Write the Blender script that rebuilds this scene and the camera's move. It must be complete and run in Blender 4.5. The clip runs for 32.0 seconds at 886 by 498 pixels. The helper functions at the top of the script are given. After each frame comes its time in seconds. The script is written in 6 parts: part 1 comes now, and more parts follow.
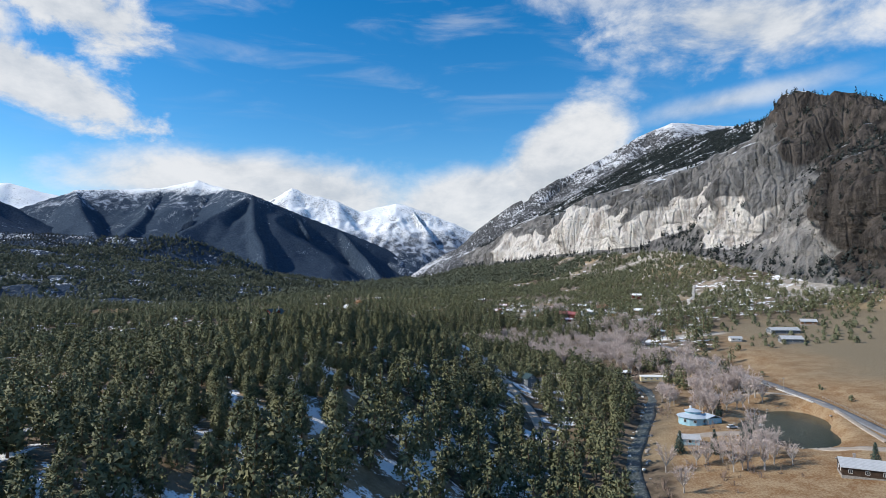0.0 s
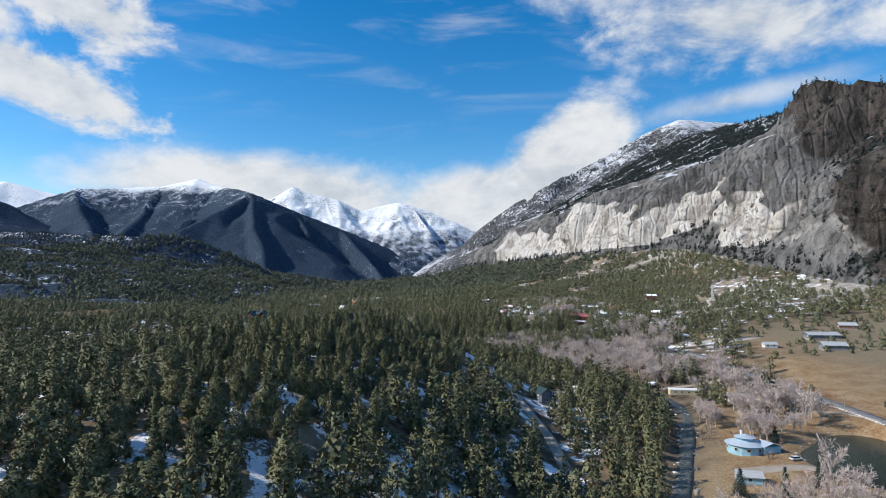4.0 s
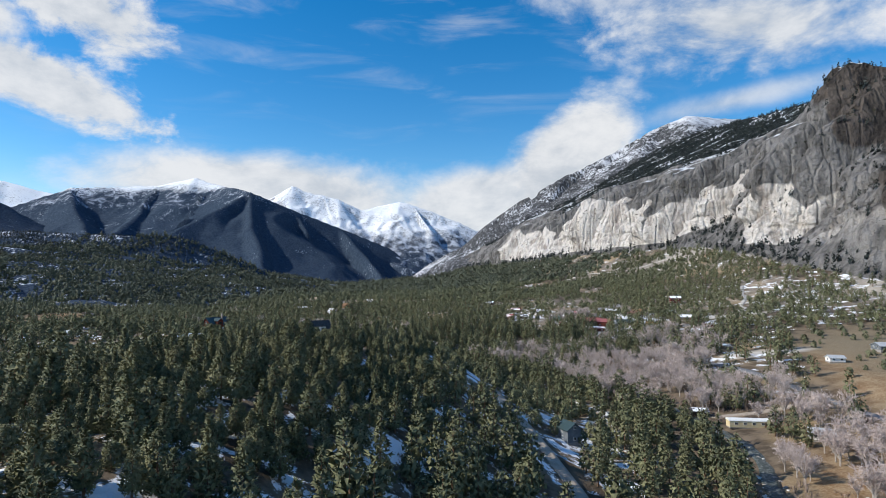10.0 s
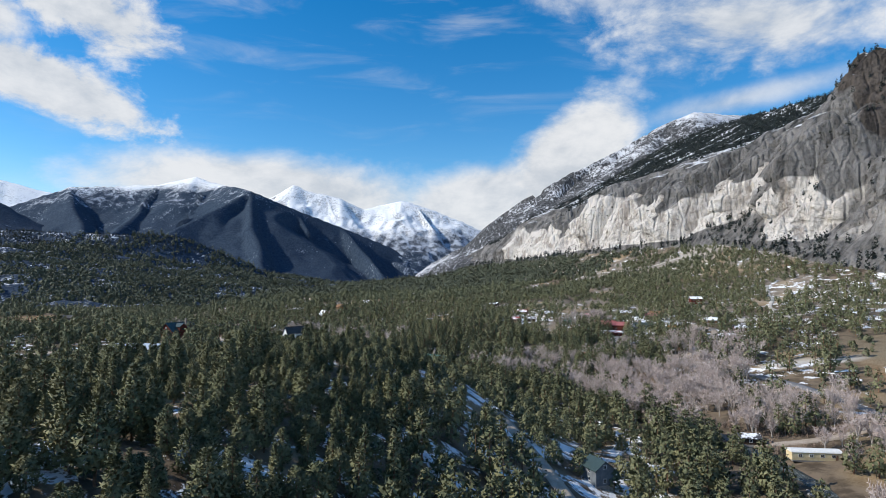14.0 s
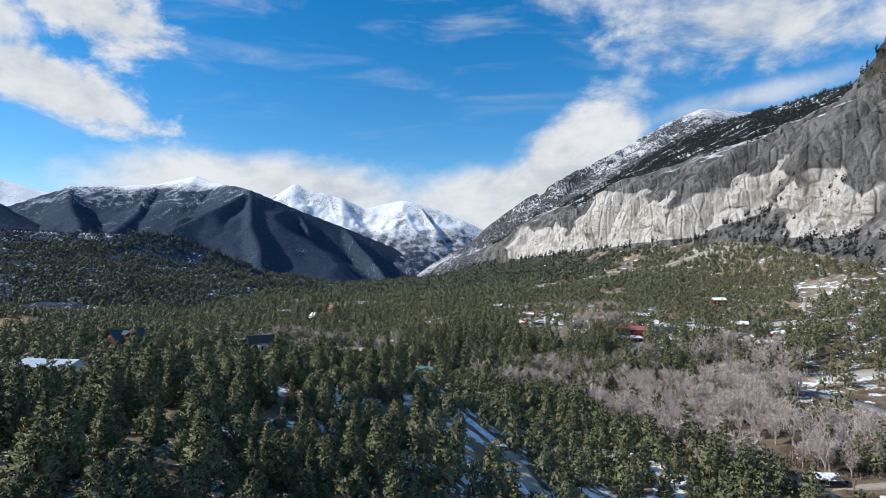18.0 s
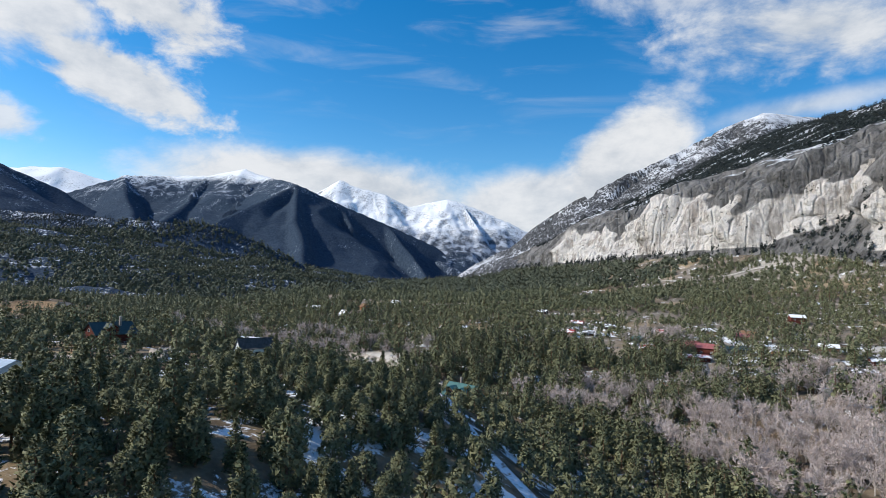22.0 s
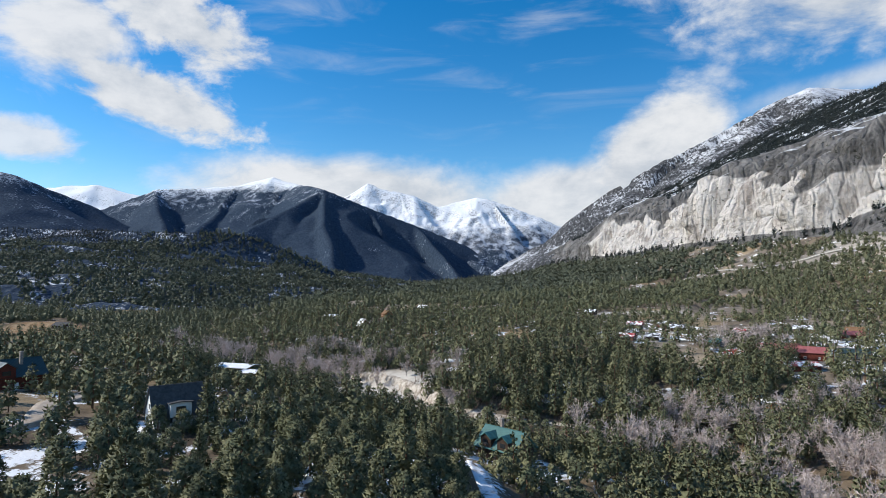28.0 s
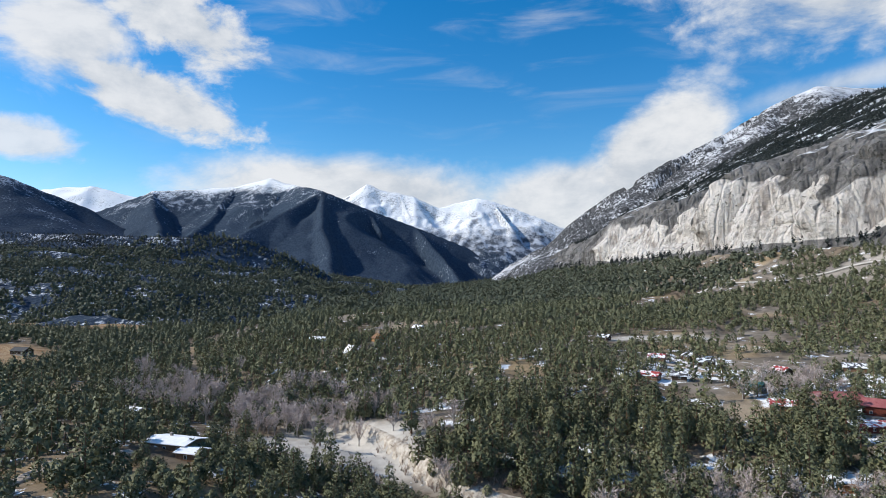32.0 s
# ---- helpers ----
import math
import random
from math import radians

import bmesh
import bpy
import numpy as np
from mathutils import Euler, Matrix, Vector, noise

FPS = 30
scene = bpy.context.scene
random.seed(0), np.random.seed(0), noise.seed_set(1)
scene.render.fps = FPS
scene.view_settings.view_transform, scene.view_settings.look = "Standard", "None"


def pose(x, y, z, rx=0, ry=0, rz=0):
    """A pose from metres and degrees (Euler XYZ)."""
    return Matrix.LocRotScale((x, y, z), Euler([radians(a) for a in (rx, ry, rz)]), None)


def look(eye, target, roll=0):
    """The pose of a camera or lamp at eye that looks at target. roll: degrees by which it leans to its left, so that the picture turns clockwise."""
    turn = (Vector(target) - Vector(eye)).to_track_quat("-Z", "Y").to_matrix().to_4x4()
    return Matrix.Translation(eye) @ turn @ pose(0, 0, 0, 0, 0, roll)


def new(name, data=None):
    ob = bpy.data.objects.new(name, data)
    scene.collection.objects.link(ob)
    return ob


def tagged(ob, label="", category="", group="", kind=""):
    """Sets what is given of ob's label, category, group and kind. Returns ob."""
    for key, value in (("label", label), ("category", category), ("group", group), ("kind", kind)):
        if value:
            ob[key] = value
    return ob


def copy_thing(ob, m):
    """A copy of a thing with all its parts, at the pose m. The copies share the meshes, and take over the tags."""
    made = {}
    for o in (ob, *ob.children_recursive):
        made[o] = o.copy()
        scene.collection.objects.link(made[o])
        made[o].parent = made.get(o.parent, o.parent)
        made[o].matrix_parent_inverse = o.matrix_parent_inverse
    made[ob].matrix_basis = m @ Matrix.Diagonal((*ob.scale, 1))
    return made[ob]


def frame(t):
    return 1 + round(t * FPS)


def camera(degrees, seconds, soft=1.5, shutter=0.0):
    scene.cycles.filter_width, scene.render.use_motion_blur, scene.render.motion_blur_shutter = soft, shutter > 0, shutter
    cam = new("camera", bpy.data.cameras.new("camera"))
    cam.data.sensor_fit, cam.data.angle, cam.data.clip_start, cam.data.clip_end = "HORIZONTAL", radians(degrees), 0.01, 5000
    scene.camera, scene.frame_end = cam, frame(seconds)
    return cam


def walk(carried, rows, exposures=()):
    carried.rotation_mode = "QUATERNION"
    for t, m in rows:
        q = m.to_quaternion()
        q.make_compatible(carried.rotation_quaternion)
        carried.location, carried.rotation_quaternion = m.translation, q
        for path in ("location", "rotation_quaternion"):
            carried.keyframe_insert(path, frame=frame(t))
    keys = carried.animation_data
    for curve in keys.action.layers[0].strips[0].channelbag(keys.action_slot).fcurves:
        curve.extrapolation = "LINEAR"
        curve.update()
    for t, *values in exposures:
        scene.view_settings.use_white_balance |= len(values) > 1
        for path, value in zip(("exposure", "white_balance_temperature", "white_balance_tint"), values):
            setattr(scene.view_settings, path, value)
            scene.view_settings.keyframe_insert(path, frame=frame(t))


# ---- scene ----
cam = camera(73.87, 32.0, soft=0.5)
# seconds, place, yaw, pitch, roll
ROWS = [
    (0, 0.0, 0.0, 100.0, -0.0, 3.47, 0.0),
    (3, 0.49, 38.74, 100.0, 0.18, 3.44, -0.01),
    (6, 2.12, 77.06, 100.0, 0.25, 3.47, -0.06),
    (9, 3.5, 117.09, 100.0, 0.38, 3.52, -0.04),
    (11, 4.98, 142.76, 100.0, 0.51, 3.52, -0.04),
    (13, 6.24, 168.88, 100.0, 0.68, 3.5, -0.02),
    (16.5, 8.78, 215.66, 100.0, 0.93, 3.52, 0.03),
    (19, 9.83, 247.0, 100.0, 1.08, 3.5, 0.04),
    (20.5, 10.0, 264.62, 100.0, 1.16, 3.48, -0.02),
    (21, 10.08, 270.9, 100.0, 1.96, 3.48, -1.14),
    (21.5, 10.14, 277.44, 100.0, 3.51, 3.51, -2.18),
    (22, 10.18, 284.16, 100.0, 5.06, 3.51, -2.46),
    (22.5, 10.16, 290.88, 100.0, 6.52, 3.5, -2.4),
    (23, 10.01, 297.38, 100.0, 7.81, 3.52, -2.06),
    (23.5, 9.61, 303.44, 100.0, 8.26, 3.47, -0.94),
    (24, 9.15, 309.45, 100.0, 8.29, 3.47, -0.2),
    (25, 8.38, 322.08, 100.0, 8.3, 3.45, -0.12),
    (27.5, 5.96, 354.24, 100.19, 8.31, 3.46, -0.04),
    (28, 5.54, 360.18, 101.11, 8.32, 3.46, -0.02),
    (28.5, 5.0, 366.96, 102.72, 8.34, 3.46, 0.01),
    (29, 4.53, 373.59, 104.79, 8.36, 3.47, 0.03),
    (29.5, 4.21, 379.67, 107.12, 8.39, 3.47, 0.04),
    (30, 3.73, 386.43, 109.51, 8.4, 3.47, 0.06),
    (31, 2.27, 399.92, 114.43, 8.42, 3.45, 0.08),
    (32, 1.61, 411.89, 119.71, 8.4, 3.41, 0.1),
]
walk(cam, [(t, pose(x, y, z, 90 + pitch, roll, yaw)) for t, x, y, z, yaw, pitch, roll in ROWS])

# ---------------------------------------------------------------- light
SUN_ELEV, SUN_FROM = 35.0, 265.0      # degrees; compass bearing of the sun in the plan, clockwise from +y
world = bpy.data.worlds.new("sky")
scene.world = world
world.use_nodes = True


class Nodes:
    """Short hand for building node trees."""

    def __init__(self, tree):
        self.t = tree

    def add(self, kind, **kw):
        n = self.t.nodes.new(kind)
        for k, v in kw.items():
            if k.startswith("i_"):
                n.inputs[k[2:].replace("_", " ")].default_value = v
            else:
                setattr(n, k, v)
        return n

    def link(self, a, b):
        self.t.links.new(a, b)

    def math(self, op, a, b=0.0, clamp=False):
        n = self.add("ShaderNodeMath", operation=op, use_clamp=clamp)
        for i, v in enumerate((a, b)):
            if isinstance(v, (int, float)):
                n.inputs[i].default_value = v
            else:
                self.link(v, n.inputs[i])
        return n.outputs[0]

    def ramp(self, v, lo, hi, smooth=True):
        n = self.add("ShaderNodeMapRange", interpolation_type="SMOOTHSTEP" if smooth else "LINEAR")
        self.link(v, n.inputs["Value"])
        n.inputs["From Min"].default_value, n.inputs["From Max"].default_value = lo, hi
        return n.outputs[0]

    def noise(self, vec, scale, detail=4.0, rough=0.55, dist=0.0):
        n = self.add("ShaderNodeTexNoise")
        n.inputs["Scale"].default_value, n.inputs["Detail"].default_value = scale, detail
        n.inputs["Roughness"].default_value, n.inputs["Distortion"].default_value = rough, dist
        if vec is not None:
            self.link(vec, n.inputs["Vector"])
        return n.outputs["Fac"]


def mixc(N, f, a, b):
    n = N.add("ShaderNodeMix", data_type="RGBA")
    sockets = [s for s in n.inputs if s.type == "RGBA"]
    fac = [s for s in n.inputs if s.type == "VALUE"][0]
    for sock, v in ((fac, f), (sockets[0], a), (sockets[1], b)):
        if isinstance(v, (int, float)):
            sock.default_value = v
        elif isinstance(v, tuple):
            sock.default_value = (*v, 1.0)
        else:
            N.link(v, sock)
    return [s for s in n.outputs if s.type == "RGBA"][0]


def build_sky():
    N = Nodes(world.node_tree)
    world.node_tree.nodes.clear()
    out = N.add("ShaderNodeOutputWorld")
    co = N.add("ShaderNodeTexCoord").outputs["Generated"]
    sky = N.add("ShaderNodeTexSky", sky_type="NISHITA", sun_disc=False, sun_elevation=radians(SUN_ELEV),
                sun_rotation=radians(SUN_FROM), altitude=600.0, air_density=1.0, dust_density=0.15, ozone_density=1.2)
    bg = N.add("ShaderNodeBackground")
    hsv = N.add("ShaderNodeHueSaturation")
    hsv.inputs["Saturation"].default_value, hsv.inputs["Value"].default_value = 1.5, 1.3
    N.link(sky.outputs[0], hsv.inputs["Color"])
    N.link(hsv.outputs[0], bg.inputs["Color"])
    bg.inputs["Strength"].default_value = 0.125
    # plane coordinates of the sky: azimuth across and height above the level
    sep = N.add("ShaderNodeSeparateXYZ")
    N.link(co, sep.inputs[0])
    x, y, z = sep.outputs
    az = N.math("ARCTAN2", x, y)
    el = N.math("ARCSINE", z)
    comb = N.add("ShaderNodeCombineXYZ")
    N.link(az, comb.inputs[0])
    N.link(N.math("MULTIPLY", el, 1.7), comb.inputs[1])
    p = comb.outputs[0]
    billow = N.noise(p, 5.5, 9.0, 0.62, 0.35)
    fine = N.noise(p, 22.0, 6.0, 0.6)
    wisp_map = N.add("ShaderNodeMapping")
    wisp_map.inputs["Rotation"].default_value = (0, 0, 0.5)
    wisp_map.inputs["Scale"].default_value = (2.0, 6.0, 1.0)
    N.link(p, wisp_map.inputs[0])
    wisp = N.noise(wisp_map.outputs[0], 2.2, 7.0, 0.55, 0.6)
    n1 = N.math("ADD", N.math("MULTIPLY", N.math("SUBTRACT", billow, 0.5), 2.6), N.math("MULTIPLY", N.math("SUBTRACT", fine, 0.5), 0.7))

    def bank(a0, e0, ra, re, tilt, soft):
        """A cloud of half widths ra, re round azimuth a0 and height e0 (degrees), leaning by tilt."""
        da = N.math("SUBTRACT", az, radians(a0))
        de = N.math("SUBTRACT", el, radians(e0))
        c, s = math.cos(radians(tilt)), math.sin(radians(tilt))
        u = N.math("ADD", N.math("MULTIPLY", da, c / radians(ra)), N.math("MULTIPLY", de, s / radians(ra)))
        v = N.math("ADD", N.math("MULTIPLY", da, -s / radians(re)), N.math("MULTIPLY", de, c / radians(re)))
        r = N.math("SQRT", N.math("ADD", N.math("MULTIPLY", u, u), N.math("MULTIPLY", v, v)))
        return N.math("ADD", N.math("SUBTRACT", 1.0, r), N.math("MULTIPLY", n1, soft))

    banks = [(-33, 22.5, 9.5, 3.9, -17, 0.95, 0.5, 0.97), (-35.5, 16.2, 10.5, 3.2, -17, 0.85, 0.45, 0.97), (-41, 20.0, 6.0, 5.0, 0, 0.7, 0.6, 0.95), (-45.5, 11.6, 7, 2.0, -8, 0.8, 0.6, 0.85),
             (-17, 8.6, 20, 4.6, -2, 0.35, 0.55, 0.97), (11.5, 11.6, 9.5, 5.4, 38, 0.40, 0.45, 1.0), (5, 8.0, 15, 4.8, 8, 0.35, 0.5, 0.97),
             (27, 22.0, 15, 4.6, -8, 0.75, 0.7, 0.95), (22, 26.0, 18, 3.0, 0, 0.9, 0.9, 0.7), (27, 16.0, 13, 1.5, 7, 0.40, 1.0, 0.7)]
    thick = None
    for b in banks:
        d = N.ramp(bank(*b[:6]), 0.0, b[6])
        d = N.math("MULTIPLY", d, b[7])
        thick = d if thick is None else N.math("MAXIMUM", thick, d)
    veil = N.math("MULTIPLY", N.ramp(wisp, 0.48, 0.85), N.ramp(el, 0.12, 0.45))
    veil = N.math("MULTIPLY", veil, 0.45)
    # clouds go on over the rest of the sky
    rest = N.math("MULTIPLY", N.ramp(billow, 0.50, 0.66), N.ramp(N.math("ABSOLUTE", az), 0.85, 1.25))
    low = N.math("MULTIPLY", N.ramp(el, 0.20, 0.02), 0.55)
    low = N.math("MULTIPLY", low, N.ramp(billow, 0.2, 0.7))
    cover = N.math("MAXIMUM", thick, N.math("MULTIPLY", rest, 0.8))
    cover = N.math("MAXIMUM", cover, veil)
    cover = N.math("MAXIMUM", cover, low, clamp=True)
    cl = N.add("ShaderNodeBackground")
    shade = N.ramp(N.math("ADD", N.math("MULTIPLY", billow, 0.7), N.math("MULTIPLY", fine, 0.3)), 0.32, 0.62)
    N.link(mixc(N, shade, (0.62, 0.68, 0.76), (0.93, 0.95, 0.98)), cl.inputs["Color"])
    cl.inputs["Strength"].default_value = 0.88
    mixer = N.add("ShaderNodeMixShader")
    N.link(cover, mixer.inputs[0])
    N.link(bg.outputs[0], mixer.inputs[1])
    N.link(cl.outputs[0], mixer.inputs[2])
    N.link(mixer.outputs[0], out.inputs[0])


build_sky()
sun_data = bpy.data.lights.new("sun", "SUN")
sun_data.energy, sun_data.angle, sun_data.color = 5.0, radians(0.6), (1.0, 0.94, 0.84)
sun = new("sun", sun_data)
_a, _e = radians(SUN_FROM), radians(SUN_ELEV)
sun.matrix_world = look((math.sin(_a) * math.cos(_e) * 900, math.cos(_a) * math.cos(_e) * 900, 900 * math.sin(_e)), (0, 0, 0))
scene.view_settings.exposure = 0.0


# ---------------------------------------------------------------- materials
def material(name, rough=0.9, spec=0.2):
    m = bpy.data.materials.new(name)
    m.use_nodes = True
    N = Nodes(m.node_tree)
    b = m.node_tree.nodes["Principled BSDF"]
    b.inputs["Roughness"].default_value = rough
    b.inputs["Specular IOR Level"].default_value = spec
    return m, N, b


def where(N):
    return N.add("ShaderNodeNewGeometry").outputs["Position"]


def bumped(N, b, height, strength, distance):
    n = N.add("ShaderNodeBump")
    n.inputs["Strength"].default_value, n.inputs["Distance"].default_value = strength, distance
    N.link(height, n.inputs["Height"])
    N.link(n.outputs[0], b.inputs["Normal"])


def mat_plain(name, c1, c2, scale, rough=0.8, spec=0.2, metal=0.0, bump=0.0):
    """A surface of two near colours in a patchy and a fine scale."""
    m, N, b = material(name, rough, spec)
    p = where(N)
    f = N.math("ADD", N.math("MULTIPLY", N.noise(p, scale), 0.6), N.math("MULTIPLY", N.noise(p, scale * 9), 0.4))
    N.link(mixc(N, N.ramp(f, 0.35, 0.65), c1, c2), b.inputs["Base Color"])
    b.inputs["Metallic"].default_value = metal
    if bump:
        bumped(N, b, f, 0.6, bump)
    return m


def mat_leaf(name, dark, light, warm):
    """Needles: tint by clump and by stand of trees."""
    m, N, b = material(name, 0.65, 0.15)
    g = N.add("ShaderNodeNewGeometry")
    stand = N.ramp(N.noise(g.outputs["Position"], 0.16, 2.0), 0.36, 0.64)
    clump = N.ramp(N.noise(g.outputs["Position"], 0.75, 2.0), 0.34, 0.66)
    c = mixc(N, N.math("ADD", N.math("MULTIPLY", g.outputs["Random Per Island"], 0.35), N.math("MULTIPLY", clump, 0.65)), dark, light)
    N.link(mixc(N, N.math("MULTIPLY", stand, 0.5), c, warm), b.inputs["Base Color"])
    return m


def mat_ground():
    """Dry soil, brown grass and needle litter, with old snow in patches."""
    m, N, b = material("dry_ground_with_snow", 0.95, 0.1)
    p = where(N)
    sep = N.add("ShaderNodeSeparateXYZ")
    N.link(p, sep.inputs[0])
    big, mid, fine = N.noise(p, 0.012, 5.0), N.noise(p, 0.11, 6.0, 0.62), N.noise(p, 1.3, 5.0, 0.65)
    litter = mixc(N, N.ramp(mid, 0.38, 0.62), (0.075, 0.058, 0.042), (0.18, 0.14, 0.10))
    dry = mixc(N, N.ramp(fine, 0.3, 0.7), (0.225, 0.155, 0.085), (0.36, 0.28, 0.175))
    soil = mixc(N, N.ramp(big, 0.50, 0.66), litter, dry)
    att = N.add("ShaderNodeAttribute", attribute_name="cover")
    parts = N.add("ShaderNodeSeparateColor")
    N.link(att.outputs["Color"], parts.inputs[0])
    meadow, snowy, sand = parts.outputs
    rusty = mixc(N, N.ramp(N.math("ADD", N.math("MULTIPLY", mid, 0.45), N.math("MULTIPLY", fine, 0.55)), 0.40, 0.60), (0.21, 0.115, 0.055), (0.36, 0.265, 0.16))
    ashen = mixc(N, N.ramp(fine, 0.3, 0.7), (0.14, 0.108, 0.070), (0.27, 0.225, 0.155))
    upper = N.ramp(N.math("ADD", sep.outputs[0], N.math("MULTIPLY", N.math("SUBTRACT", big, 0.5), 160.0)), 200.0, 300.0)
    soil = mixc(N, meadow, soil, mixc(N, upper, rusty, ashen))
    soil = mixc(N, sand, soil, mixc(N, N.ramp(mid, 0.3, 0.7), (0.40, 0.37, 0.33), (0.55, 0.52, 0.47)))
    s = N.math("ADD", N.math("MULTIPLY", N.noise(p, 0.075, 7.0, 0.66, 0.4), 0.8), N.math("MULTIPLY", fine, 0.2))
    lack = N.math("SUBTRACT", 0.86, N.math("MULTIPLY", snowy, 0.37))
    s = N.ramp(N.math("SUBTRACT", s, lack), 0.0, 0.035)
    N.link(mixc(N, s, soil, (0.80, 0.82, 0.85)), b.inputs["Base Color"])
    bumped(N, b, N.math("ADD", N.math("MULTIPLY", mid, 2.0), fine), 0.5, 0.5)
    return m


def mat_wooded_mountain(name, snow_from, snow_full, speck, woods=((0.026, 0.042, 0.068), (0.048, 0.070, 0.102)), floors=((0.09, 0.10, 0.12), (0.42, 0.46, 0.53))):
    """Far conifer slopes: dark woods, snow between the trees, bare snow on the heights. The default woods colours hold
    a painted blue haze of distance.
    """
    m, N, b = material(name, 0.95, 0.05)
    g = N.add("ShaderNodeNewGeometry")
    p = g.outputs["Position"]
    sep, nor = N.add("ShaderNodeSeparateXYZ"), N.add("ShaderNodeSeparateXYZ")
    N.link(p, sep.inputs[0])
    N.link(g.outputs["Normal"], nor.inputs[0])
    big, mid, fine = N.noise(p, 0.0035, 6.0, 0.6), N.noise(p, 0.018, 6.0, 0.62), N.noise(p, 0.075, 4.0, 0.7)
    stand = N.add("ShaderNodeMapping")
    stand.inputs["Scale"].default_value = (1.0, 0.5, 0.42)
    N.link(p, stand.inputs[0])
    crowns = N.noise(stand.outputs[0], 0.13, 2.0, 0.75)
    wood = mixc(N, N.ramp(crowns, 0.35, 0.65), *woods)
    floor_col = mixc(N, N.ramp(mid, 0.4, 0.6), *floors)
    gaps = N.math("ADD", N.math("ADD", N.math("MULTIPLY", big, 0.38), N.math("MULTIPLY", mid, 0.22)), N.math("MULTIPLY", crowns, 0.40))
    h = N.math("ADD", sep.outputs[2], N.math("MULTIPLY", N.math("SUBTRACT", mid, 0.5), 110.0))
    h = N.math("ADD", h, N.math("MULTIPLY", N.math("SUBTRACT", big, 0.5), 150.0))
    # woods thin out towards the tree line
    gaps = N.math("ADD", gaps, N.math("MULTIPLY", N.ramp(h, snow_from - 260.0, snow_full), 0.13))
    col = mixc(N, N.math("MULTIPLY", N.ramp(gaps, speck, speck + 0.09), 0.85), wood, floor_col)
    rock = mixc(N, N.ramp(fine, 0.3, 0.7), (0.24, 0.25, 0.27), (0.44, 0.45, 0.47))
    steep = N.ramp(N.math("ADD", nor.outputs[2], N.math("MULTIPLY", N.math("SUBTRACT", fine, 0.5), 0.8)), 0.50, 0.78)
    high = mixc(N, steep, rock, (0.84, 0.86, 0.89))
    tops = N.ramp(N.math("ADD", h, N.math("MULTIPLY", N.math("SUBTRACT", crowns, 0.5), 180.0)), snow_from, snow_full)
    N.link(mixc(N, tops, col, high), b.inputs["Base Color"])
    bumped(N, b, N.math("ADD", N.math("MULTIPLY", crowns, 1.5), mid), 0.5, 6.0)
    return m


